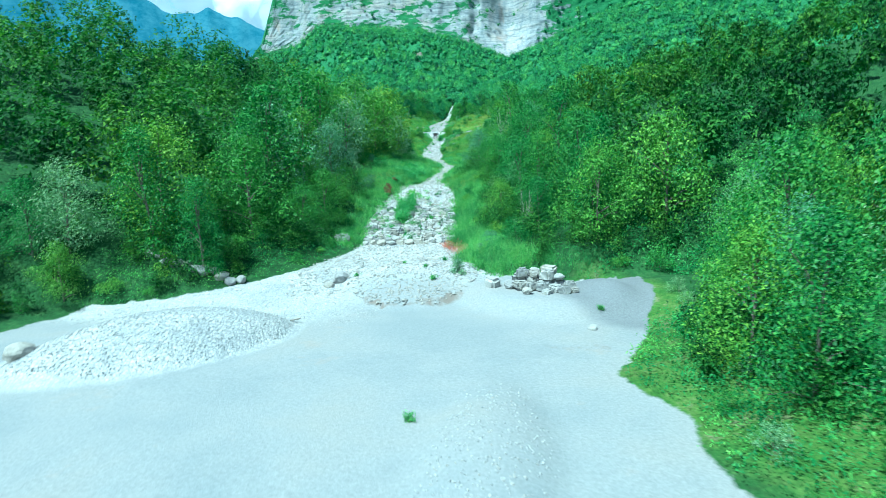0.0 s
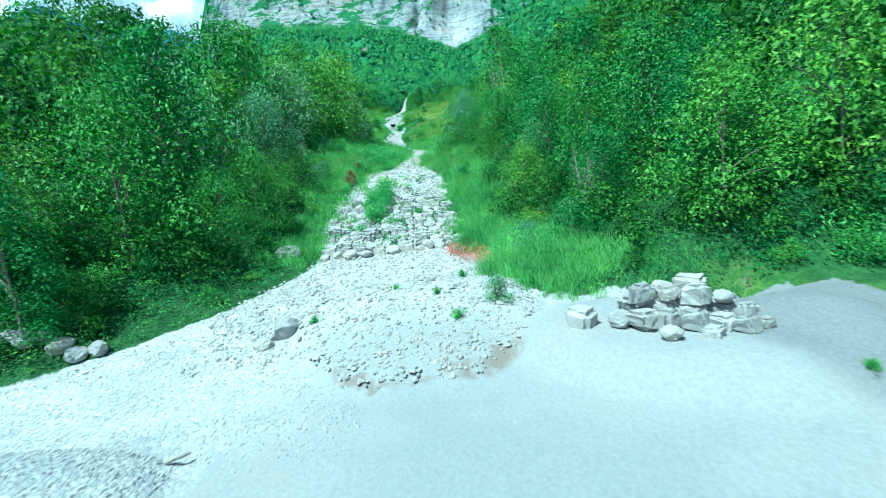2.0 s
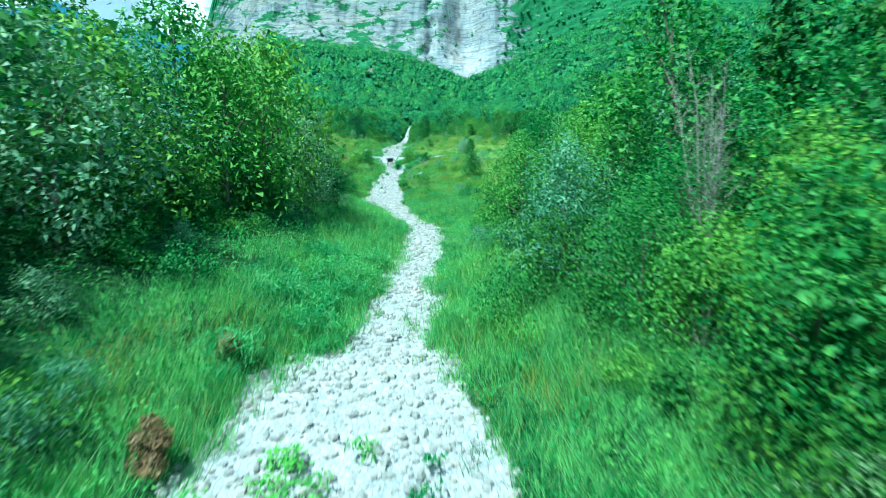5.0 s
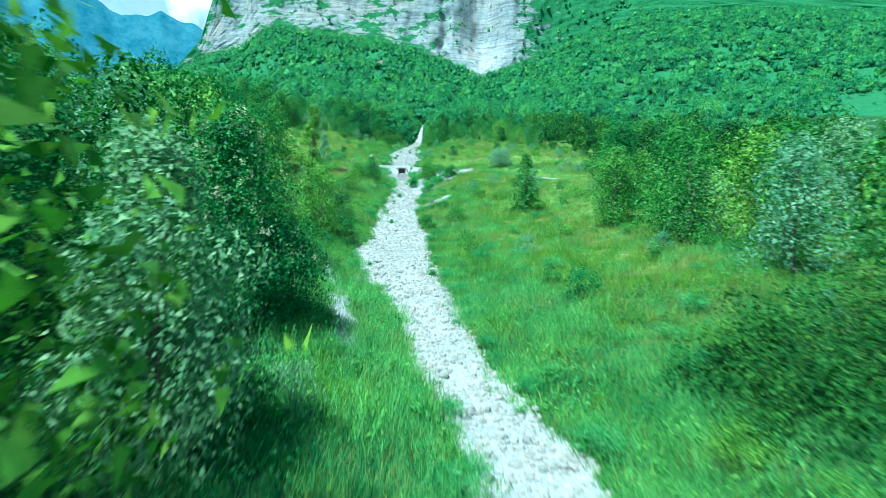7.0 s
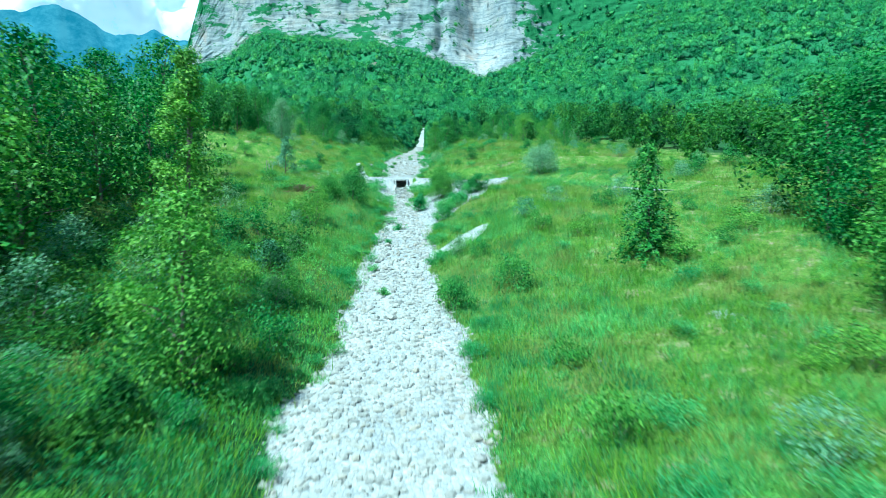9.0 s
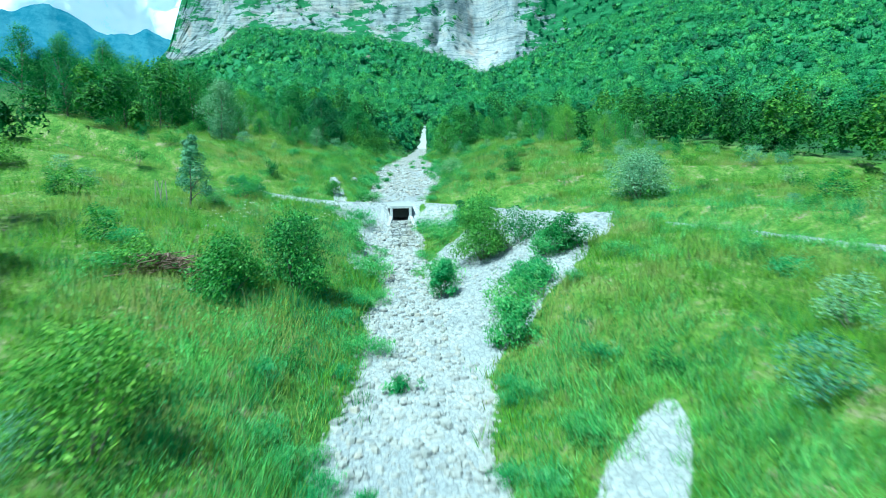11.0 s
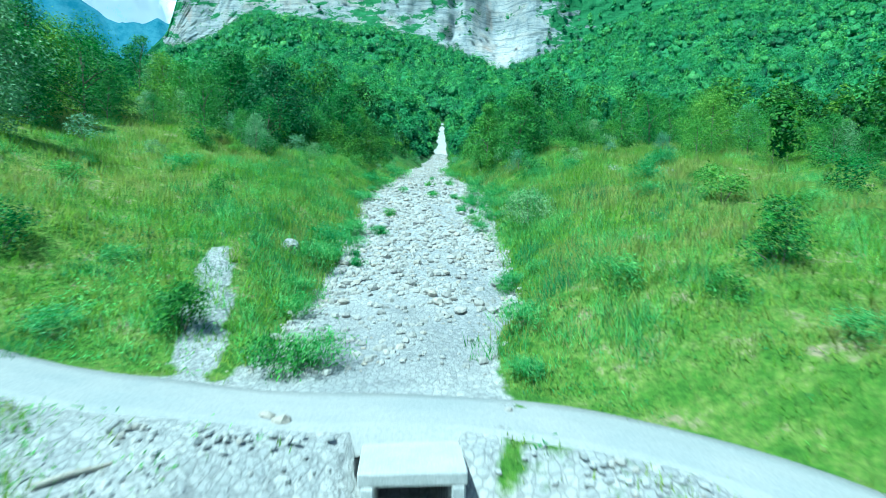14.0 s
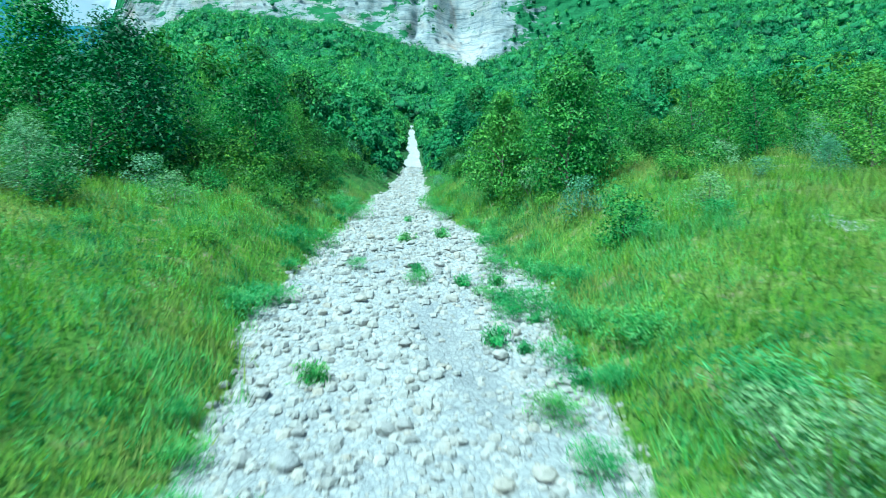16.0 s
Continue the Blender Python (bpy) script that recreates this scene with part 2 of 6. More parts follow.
def road_material():
    mat, n, l, b = node_material("gravel_track", 0.95)
    co = coords(n)
    c = ramp(n, l, texnoise(n, l, 14, 5, co, 0.7), [(0.3, (0.3, 0.31, 0.31)), (0.7, (0.4, 0.4, 0.4))])
    big = ramp(n, l, texnoise(n, l, 0.5, 4, co), [(0.35, (0.88, 0.9, 0.9)), (0.65, (1.03, 1, 0.97))])
    l.new(mix(n, l, 1.0, c, big, "MULTIPLY"), b.inputs["Base Color"])
    bump(n, l, b, texnoise(n, l, 30, 4, co), 0.5, 0.03)
    return mat


ROAD = road_material()


def mountain_material():
    mat, n, l, b = node_material("mountain_face", 0.95)
    co = coords(n)
    cliff = attribute(n, "cliff")

    def stretched(sx, sz, detail, rough, turn=0.0):
        m = n.new("ShaderNodeMapping")
        m.inputs["Scale"].default_value = (sx, sx, sz)
        m.inputs["Rotation"].default_value = (0.0, turn, 0.0)
        l.new(co, m.inputs["Vector"])
        return texnoise(n, l, 1.0, detail, m.outputs[0], rough)

    band, vert, fine = stretched(0.03, 0.5, 9, 0.7, 0.1), stretched(0.16, 0.03, 8, 0.7), stretched(0.35, 0.7, 8, 0.8, 0.1)
    rock = ramp(n, l, stretched(0.02, 0.035, 6, 0.65), [(0.34, (0.25, 0.285, 0.31)), (0.5, (0.35, 0.37, 0.385)), (0.68, (0.41, 0.375, 0.34))])
    rock = mix(n, l, 1.0, rock, ramp(n, l, band, [(0.4, (0.6, 0.64, 0.68)), (0.47, (0.98, 0.98, 0.98)), (0.62, (1.1, 1.08, 1.06))]), "MULTIPLY")
    rock = mix(n, l, 1.0, rock, ramp(n, l, vert, [(0.36, (0.66, 0.71, 0.76)), (0.46, (0.98, 0.98, 0.98)), (0.66, (1.08, 1.05, 1.02))]), "MULTIPLY")
    rock = mix(n, l, 1.0, rock, ramp(n, l, fine, [(0.36, (0.62, 0.66, 0.7)), (0.5, (1, 1, 1)), (0.65, (1.12, 1.1, 1.07))]), "MULTIPLY")
    rust = ramp(n, l, stretched(0.03, 0.008, 5, 0.6), [(0.62, (0, 0, 0)), (0.72, (0.7, 0.7, 0.7))])
    rock = mix(n, l, rust, rock, (0.38, 0.27, 0.21))
    green = ramp(n, l, texnoise(n, l, 0.6, 8, co, 0.85), [(0.36, (0.03, 0.11, 0.04)), (0.5, (0.055, 0.18, 0.065)), (0.7, (0.09, 0.25, 0.085))])
    tuft = math_node(n, l, "ADD", math_node(n, l, "MULTIPLY", math_node(n, l, "SUBTRACT", stretched(0.035, 0.075, 9, 0.75, 0.2), 0.5), 2.8), cliff)
    mask = ramp(n, l, tuft, [(0.44, (0, 0, 0)), (0.5, (1, 1, 1))])
    l.new(mix(n, l, mask, green, rock), b.inputs["Base Color"])
    h = math_node(n, l, "ADD", math_node(n, l, "MULTIPLY", band, 1.0), math_node(n, l, "ADD", math_node(n, l, "MULTIPLY", vert, 1.2), math_node(n, l, "MULTIPLY", fine, 0.5)))
    bump(n, l, b, h, 0.55, 1.6)
    return mat


MOUNTAIN = mountain_material()


# sky and distance: the surface also glows slightly in its own colour
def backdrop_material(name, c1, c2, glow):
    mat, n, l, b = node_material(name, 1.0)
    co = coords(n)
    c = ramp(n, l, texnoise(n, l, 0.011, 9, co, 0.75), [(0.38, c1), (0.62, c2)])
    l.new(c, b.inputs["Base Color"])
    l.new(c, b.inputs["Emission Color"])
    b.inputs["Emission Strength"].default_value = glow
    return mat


# distance haze is mixed into the colour of both ranges
FAR_BLUE = backdrop_material("far_range_blue_haze", (0.012, 0.055, 0.08), (0.03, 0.11, 0.14), 0.35)
FAR_ROCK = backdrop_material("far_peaks_pale_haze", (0.03, 0.12, 0.18), (0.08, 0.2, 0.26), 0.35)
CLOUD = backdrop_material("cloud_bank", (0.7, 0.8, 0.86), (0.95, 0.97, 1.0), 0.3)

# ---- lie of the land ----
BED_Y = [-60, 0, 30, 41, 44, 46, 50, 58, 63, 76, 81, 90, 110, 154, 162, 172.5, 192, 203, 213.6, 214.3, 217.5, 219, 235, 246, 252, 298, 330, 400]
BED_Z = [-5.4, -4.8, -4.5, -4.4, -4.1, -3.5, -2.9, -2.0, -1.0, 2.7, 3.8, 4.9, 6.7, 10.6, 11.9, 14.2, 17.6, 19.05, 21.1, 22.4, 22.6, 22.9, 25.4, 27.6, 28.8, 35.6, 42.5, 58]
EDGE_Y = [-60, 17, 27, 36, 43, 45, 47, 50, 54, 60, 68, 72, 76, 80, 82, 90, 98, 104, 112, 119, 125, 130, 140, 150, 158, 163, 170, 180, 190, 196, 203, 210, 213.7, 215, 218, 228, 242, 248, 258, 270, 280, 310, 340, 370, 400]
EDGE_L = [-34, -32, -30, -28.5, -26, -19, -15.5, -12.3, -9.6, -8.4, -8.3, -7.5, -6.2, -6.0, -3.6, -2.7, -1.6, -0.9, -0.4, -1.6, -2.5, -3.4, -5.8, -6.8, -5.4, -5.5, -5.3, -4.5, -3.5, -3.2, -4.0, -4.2, -4.2, -5.5, -6.6, -5.2, -5.2, -5.2, -3.9, -2.2, 0.0, 4.0, 6.2, 8.6, 10.4]
EDGE_R = [8.0, 8.3, 7.8, 12.4, 14.2, 9.5, 3.6, 1.5, 1.3, 0.6, 0.8, 1.5, 1.3, 0.6, 0.4, 0.9, 2.2, 3.0, 3.4, 1.7, 1.2, 1.2, 0.5, 0.2, 0.8, -0.3, -0.4, 0.2, -0.7, -1.0, -0.7, -0.8, -0.8, -0.2, 0.5, 2.5, 3.7, 4.6, 3.8, 2.8, 3.4, 5.6, 7.2, 9.4, 11]
RISE_D = (0, 3, 8, 20, 50, 120)
RISE_L = {-60: (0, .3, .8, 3, 10, 25), 40: (0, .6, 1.8, 6, 16, 36), 75: (0, 1.3, 2.8, 6, 16, 38), 105: (0, 1.2, 2.8, 7, 17, 40), 150: (0, 1.0, 2.2, 5, 12, 28),
          195: (0, 1.6, 2.8, 4.6, 9, 18), 205: (0, 1.8, 2.6, 4.0, 9, 18), 213: (0, 1.3, 2.0, 4.2, 9, 18), 217: (0, .3, .9, 4.4, 9.5, 16), 225: (0, 2.0, 2.4, 6.0, 11, 15), 238: (0, 2.0, 2.8, 6.0, 10, 16), 260: (0, 1.9, 3.2, 5, 12, 30), 400: (0, 3, 5, 9, 18, 40)}
RISE_R = {-60: (0, .3, .8, 3, 9, 20), 40: (0, .7, 2.0, 5.5, 13, 28), 75: (0, 1.2, 3.0, 8, 17, 34), 105: (0, 1.0, 2.5, 6, 13, 30), 145: (0, .4, .9, 2.6, 6, 16), 165: (0, .6, 1.4, 3.2, 6, 16),
          195: (0, .6, 2.6, 3.5, 4, 6), 206: (0, 1.4, 1.9, 2.4, 3, 4), 211: (0, 1.0, 1.2, 2.6, 3, 4), 216: (0, .3, 1.6, 3.0, 2.5, 2), 222: (0, 2.1, 3.3, 3.6, 2, 0), 255: (0, 2.0, 3.5, 3.4, 2, 0), 400: (0, 2, 4, 8, 12, 30)}
ROAD_PTS = ((-60, 232, 29.0), (-30, 221.5, 26.2), (-16, 217.4, 24.2), (-9.5, 216.2, 23.1), (-5, 215.8, 22.7), (0, 215.7, 22.6), (4.2, 214.2, 22.15), (7, 210.6, 21.65), (10, 206, 21.3), (12.5, 201, 20.9), (16, 193, 20.2), (22, 180, 18.8))


def smooth(a, b, v):
    t = np.clip((v - a) / (b - a), 0, 1)
    return t * t * (3 - 2 * t)


def waves(x, y, size, seed):
    """Smooth uneven relief, about -1 to 1."""
    r = np.random.default_rng(seed)
    out = np.zeros_like(x, dtype=float)
    amp = 1.0
    for k in range(5):
        for _ in range(3):
            a, p = r.uniform(0, 6.28), r.uniform(0, 6.28)
            out += amp * np.sin((x * np.cos(a) + y * np.sin(a)) * 6.28 / size + p) / 3
        size, amp = size * 0.53, amp * 0.55
    return out * 0.8


def edges(y):
    y = np.asarray(y, float)
    one = np.ones_like(y, dtype=float)
    wl, wr = 0.55 * waves(y * one, 3.0 * one, 9, 51), 0.45 * waves(y * one, 3.0 * one, 8, 52)
    return np.interp(y, EDGE_Y, EDGE_L) + wl, np.interp(y, EDGE_Y, EDGE_R) + wr


def rise(table, y, d):
    ky = sorted(table)
    cols = [np.interp(y, ky, [table[k][i] for k in ky]) for i in range(len(RISE_D))]
    out = np.zeros_like(d)
    for i in range(len(RISE_D) - 1):
        f = np.clip((d - RISE_D[i]) / (RISE_D[i + 1] - RISE_D[i]), 0, 1)
        out += f * (cols[i + 1] - cols[i])
    return out


def ellipse(x, y, cx, cy, a, b, turn):
    c, s = math.cos(radians(turn)), math.sin(radians(turn))
    u, v = (x - cx) * c + (y - cy) * s, -(x - cx) * s + (y - cy) * c
    return (u / a) ** 2 + (v / b) ** 2


def in_polygon(x, y, pts):
    x, y = x + 0.45 * waves(x, y, 4.5, 88), y + 0.45 * waves(x, y, 4.5, 89)
    inside_ = np.zeros(np.shape(x), bool)
    for (x0, y0), (x1, y1) in zip(pts, pts[1:] + pts[:1]):
        cross = ((y0 > y) != (y1 > y)) & (x < (x1 - x0) * (y - y0) / (y1 - y0 + 1e-9) + x0)
        inside_ ^= cross
    return inside_


SPREAD = ((7.6, 213.0), (10.0, 209.4), (11.7, 205.6), (12.8, 201), (11.0, 197.6), (9.4, 194.8), (7.6, 192.2), (5.8, 189.6), (3.6, 187), (0.9, 183.2), (-0.6, 182.6), (-0.9, 193), (-1.1, 198.3), (0.3, 200.4), (1.1, 201.9), (2.2, 203.2), (4.6, 206.0), (5.8, 210))
SLOPE_L = ((-9.5, 214.6), (-3.4, 214.6), (-3.8, 209), (-4.2, 203), (-3.8, 196), (-4.9, 195), (-5.7, 196.7), (-5.0, 199.5), (-6.2, 201.2), (-5.8, 204), (-6.0, 207), (-7.6, 209.6))
SLOPE_R = ((-0.9, 214.2), (5.4, 213.8), (5.6, 211), (2.6, 207.6), (0.6, 207.2), (-0.7, 210))


def track_distance(x, y):
    best = np.full(np.shape(x), 1e9)
    for (ax, ay, _), (bx, by, _) in zip(ROAD_PTS, ROAD_PTS[1:]):
        t = np.clip(((x - ax) * (bx - ax) + (y - ay) * (by - ay)) / ((bx - ax) ** 2 + (by - ay) ** 2), 0, 1)
        best = np.minimum(best, np.hypot(x - ax - t * (bx - ax), y - ay - t * (by - ay)))
    return best


# mountain: bearing from a point in the upper valley, distance and height
PEAK_A = [-100, -60, -40, -30, -24, -21, -17, -14.5, -8.7, -2, 3.7, 8.8, 12, 16, 21, 27, 34, 42, 60, 100]
FOOT_EL = [4, 5, 6, 8, 11, 13.4, 14.9, 17.0, 17.0, 16.5, 15.0, 12.9, 14.0, 15.4, 17.2, 18.2, 18.0, 16.5, 12, 8]
FOOT_R = [500, 500, 520, 560, 640, 650, 640, 630, 610, 600, 590, 575, 590, 610, 630, 640, 650, 650, 600, 500]
CLIFF_H = [20, 20, 14, 8, 8, 24, 170, 330, 330, 330, 340, 360, 340, 300, 220, 110, 50, 30, 20, 20]
ORIGIN = (0.0, 178.0)


def forest_height(ang, r):
    el, fr = np.interp(ang, PEAK_A, FOOT_EL), np.interp(ang, PEAK_A, FOOT_R)
    top = 23 + fr * np.tan(np.radians(el))
    z0 = np.interp(ang, [-100, -30, -10, 0, 10, 30, 100], [30, 36, 40, 39, 38, 30, 26])
    f = np.clip((r - 100) / (fr - 100), -0.1, 1)
    return z0 + (top - z0) * np.sign(f) * np.abs(f) ** 1.15


def polar(x, y):
    return np.degrees(np.arctan2(x - ORIGIN[0], y - ORIGIN[1])), np.hypot(x - ORIGIN[0], y - ORIGIN[1])


def ground(x, y):
    x, y = np.asarray(x, float), np.asarray(y, float)
    l, r = edges(y)
    z = np.interp(y, BED_Y, BED_Z)
    dl, dr = np.maximum(l - x, 0), np.maximum(x - r, 0)
    z = z + rise(RISE_L, y, dl) + rise(RISE_R, y, dr)
    d = dl + dr
    z = z + waves(x, y, 14, 3) * 0.55 * smooth(1, 10, d) * (1 - smooth(209, 213, y) * (1 - smooth(218, 222, y)))
    inside = smooth(0, 1.5, np.minimum(x - l, r - x))
    z = z + inside * waves(x, y, 3.1, 5) * 0.13 * smooth(44, 48, y)
    # gravel heap, low ridge, dark bank and scoured toe in the yard
    z = z + 1.9 * np.clip(1 - ellipse(x, y, -15.6, 33.2, 7.4, 4.6, 35), 0, 1) ** 0.8
    z = z + 0.55 * np.clip(1 - ellipse(x, y, 1.2, 19.5, 2.3, 7.0, -8), 0, 1)
    z = z + 0.95 * smooth(1.5, 0.55, ellipse(x, y, 6.6, 40.6, 5.6, 3.6, -38))
    z = z + 1.3 * np.clip(1 - ellipse(x, y, 13.6, 40.0, 4.8, 5.4, 20), 0, 1)
    z = z + 0.75 * np.clip(1 - ellipse(x, y, -2.6, 47.4, 5.2, 6.9, 0) - 0.12 * waves(x, y, 3, 77), 0, 1) ** 0.35 * smooth(54, 47, y)
    # bank below and beside the track
    px, py, pz = (np.array([p[i] for p in ROAD_PTS]) for i in range(3))
    best, bz = np.full(x.shape, 1e9), np.zeros(x.shape)
    for i in range(len(ROAD_PTS) - 1):
        ax, ay, bx, by = px[i], py[i], px[i + 1], py[i + 1]
        t = np.clip(((x - ax) * (bx - ax) + (y - ay) * (by - ay)) / ((bx - ax) ** 2 + (by - ay) ** 2), 0, 1)
        dd = np.hypot(x - ax - t * (bx - ax), y - ay - t * (by - ay))
        near = dd < best
        best, bz = np.where(near, dd, best), np.where(near, pz[i] + t * (pz[i + 1] - pz[i]), bz)
    z = z + (bz - 0.06 - z) * (1 - smooth(1.25, 3.2, best)) * (smooth(213.2, 214.2, y) + (x > 1.0) + (x < -6.5)).clip(0, 1)
    # passage for the water under the track
    under = (np.abs(x + 2.15) < 0.95) & (y > 211.5) & (y < 216.7)
    z = np.where(under, np.minimum(z, 21.05), z)
    ang, rr = polar(x, y)
    blend = smooth(95, 165, rr) * smooth(190, 235, y)
    cut = 1 - smooth(0, 9, d)
    z = z * (1 - blend) + (forest_height(ang, rr) - 4.5 * cut) * blend
    return z


# ---- mesh helpers ----
def mesh_object(name, verts, faces, mat, parent=None, label="", flat=True):
    me = bpy.data.meshes.new(name)
    verts, faces = np.asarray(verts, np.float32), np.asarray(faces, np.int32)
    k = faces.shape[1]
    me.vertices.add(len(verts))
    me.vertices.foreach_set("co", verts.ravel())
    me.loops.add(faces.size)
    me.loops.foreach_set("vertex_index", faces.ravel())
    me.polygons.add(len(faces))
    me.polygons.foreach_set("loop_start", np.arange(0, faces.size, k, dtype=np.int32))
    me.polygons.foreach_set("use_smooth", np.full(len(faces), not flat))
    me.materials.append(mat)
    me.update(calc_edges=True)
    ob = new(name, me)
    ob.parent = parent
    if label:
        ob["label"] = label
    return ob


def part(name, bm, mat, parent, label=""):
    me = bpy.data.meshes.new(name)
    bm.to_mesh(me)
    bm.free()
    me.materials.append(mat)
    ob = new(name, me)
    ob.parent = parent
    if label:
        ob["label"] = label
    return ob


def set_attribute(ob, name, values):
    a = ob.data.attributes.new(name, "FLOAT", "POINT")
    a.data.foreach_set("value", np.asarray(values, np.float32).ravel())


def grid_faces(nx, ny):
    i = np.arange((ny - 1) * nx).reshape(ny - 1, nx)[:, :-1].ravel()
    return np.stack([i, i + 1, i + nx + 1, i + nx], 1)


def stretch(parts):
    return np.concatenate([np.arange(a, b, s) for a, b, s in parts])


# ---- ground sheet ----
gx = stretch(((-3500, -400, 400), (-400, -250, 30), (-250, -40, 5), (-40, -16, 1.2), (-16, 16, 0.45), (16, 40, 1.2), (40, 250, 5), (250, 400, 30), (400, 3501, 400)))
gy = stretch(((-3500, -300, 400), (-300, -60, 30), (-60, 10, 2.0), (10, 270, 0.75), (270, 420, 2.0)))
X, Y = np.meshgrid(gx, gy)
Z = ground(np.clip(X, -250, 250), np.clip(Y, -60, 420))
ang_, rr_ = polar(X, Y)
Z = Z - 9 * smooth(196, 214, rr_) * (Y > 190)
L_, R_ = edges(Y)
sheet = mesh_object("ground", np.stack([X, Y, Z], -1).reshape(-1, 3), grid_faces(len(gx), len(gy)), GROUND, flat=False)
tagged(sheet, "valley floor of pale gravel, soil and low green growth", "ground", kind="structure")
inside = np.minimum(X - L_, R_ - X)
grav = smooth(-0.7, 0.7, inside)
grav = np.maximum(grav, 0.85 * in_polygon(X, Y, SPREAD))
grav = np.maximum(grav, 0.9 * in_polygon(X, Y, SLOPE_L))
grav = np.maximum(grav, 0.6 * in_polygon(X, Y, SLOPE_R))
grav = np.maximum(grav, smooth(1.3, 0.6, ellipse(X, Y, -6.1, 128.5, 0.75, 11.5, 10)))
grav = np.maximum(grav, smooth(1.3, 0.6, ellipse(X, Y, 2.4, 175, 1.0, 4.5, -35)))
grav = np.maximum(grav, smooth(1.3, 0.6, ellipse(X, Y, -8.5, 215.0, 6.5, 2.6, -4)))
grav = np.maximum(grav, smooth(1.5, 0.4, ellipse(X, Y, -8.3, 221.0, 0.75, 4.4, 11)) * 0.75)
grav = grav * (1 - 0.9 * smooth(1.3, 0.7, ellipse(X, Y, -4.3, 68.8, 0.7, 4.0, -6)))
for cx, cy, a, b in ((12.6, 230.2, 1.4, 1.0), (12.6, 243.3, 1.3, 1.2), (11.9, 257.6, 1.0, 0.7), (16.0, 241.3, 1.0, 0.8), (5.5, 152.0, 0.8, 0.9), (11.7, 154.0, 0.9, 1.4), (11.6, 131.3, 0.8, 1.2), (-16.0, 219.6, 1.2, 0.7), (-11.5, 209.5, 1.5, 1.8)):
    grav = np.maximum(grav, 0.48 * smooth(1.4, 0.3, ellipse(X, Y, cx, cy, a, b, 20)))
grav = grav * (1 - smooth(340, 352, Y))
lot = smooth(47, 43.5, Y + 0.5 * np.sin(X)) * (1 - smooth(-5, -9, X) * smooth(35.5, 39, Y + 0.12 * X)) * smooth(1.0, 1.25, ellipse(X, Y, -15.6, 33.2, 7.4, 4.6, 35))
meadow = np.clip(smooth(112, 135, Y) * (X > 0) + smooth(150, 185, Y) * (X < 0), 0, 1) * smooth(300, 250, Y) * smooth(64, 44, np.abs(X))
meadow = np.maximum(meadow, 0.45 * smooth(1.2, 0.7, ellipse(X, Y, 11, 30, 4, 16, 0)))
grit = 0.85 * smooth(1.25, 0.7, ellipse(X, Y, 12.2, 38.5, 4.6, 6.2, 20))
for cx, cy, a, b in ((0.5, 243, 0.8, 4.0), (-0.9, 231, 1.0, 2.4), (0.5, 227.5, 0.8, 4.0), (-2.2, 221.0, 3.4, 3.4)):
    grit = np.maximum(grit, 0.3 * smooth(1.7, 0.4, ellipse(X, Y, cx, cy, a, b, 8)))
toe = np.sqrt(ellipse(X, Y, -2.6, 47.4, 5.2, 6.9, 0))
damp = smooth(0.13, 0.02, np.abs(toe - 0.97 + 0.05 * waves(X, Y, 4, 78))) * smooth(44.0, 42.4, Y) * (0.86 + 0.3 * waves(X, Y, 2.2, 79)) + 0.25 * smooth(0.3, 0.0, np.abs(X + 1.2 - 0.25 * (Y - 44))) * (Y > 42) * (Y < 52)
damp = np.maximum(damp, 0.42 * smooth(1.3, 0.4, ellipse(X, Y, 3.4, 40.2, 4.2, 1.8, -12)))
damp = np.maximum(damp, 0.55 * smooth(1.2, 0.4, ellipse(X, Y, 6.8, 30.5, 2.4, 1.3, -10)))
for nm, v in (("damp", damp), ("gravel", grav), ("lot", lot), ("meadow", meadow), ("grit", grit)):
    set_attribute(sheet, nm, v)

# ---- mountain ----
ma = stretch(((-100, -46, 3), (-46, -26, 0.6), (-26, 30, 0.22), (30, 46, 0.6), (46, 101, 3)))
rows = 40
A, U = np.meshgrid(ma, np.linspace(0, 1, rows))
FR = np.interp(A, PEAK_A, FOOT_R)
RR = 180 + (FR - 180) * U
ZZ = forest_height(A, RR) - 7 * smooth(206, 186, RR)
wx, wy = ORIGIN[0] + RR * np.sin(np.radians(A)), ORIGIN[1] + RR * np.cos(np.radians(A))
ZZ = ZZ + waves(wx, wy, 90, 11) * 9 * smooth(205, 330, RR) * smooth(1.0, 0.8, U)
crow = 96
A2, V = np.meshgrid(ma, np.linspace(0, 1, crow + 1)[1:] ** 1.5)
FR2, CH = np.interp(A2, PEAK_A, FOOT_R), np.interp(A2, PEAK_A, CLIFF_H)
foot = forest_height(A2, FR2)
HN = CH * V / 330
AL, HT = A2 * 10.8, CH * V
# bedded limestone: upright faces between narrow ledges, ribs and clefts
bed_ = (HT + 7 * waves(AL, HT, 160, 4) + 0.09 * AL) / 8.5
ledge = np.floor(bed_) + smooth(0.7, 1.0, bed_ - np.floor(bed_)) - bed_
ribs = np.abs(waves(AL, HT * 0.3, 70, 21))
clefts = np.abs(waves(AL + 6 * waves(AL, HT, 30, 23), HT * 0.25, 17, 22))
back = 70 * HN + 1.1 * ledge + 7 * ribs * smooth(0, .12, HN) + 1.2 * smooth(0.2, 0.0, clefts)
back = back + 40 * np.exp(-((A2 - 8.6) / 2.2) ** 2) * smooth(0, .2, HN) + 9 * np.exp(-((A2 - 4.6 - 0.5 * waves(HT, HT * 0, 60, 26)) / 0.5) ** 2)
R2 = FR2 + back
Z2 = foot + CH * V
top = 16
A3, W = np.meshgrid(ma, np.linspace(0, 1, top + 1)[1:])
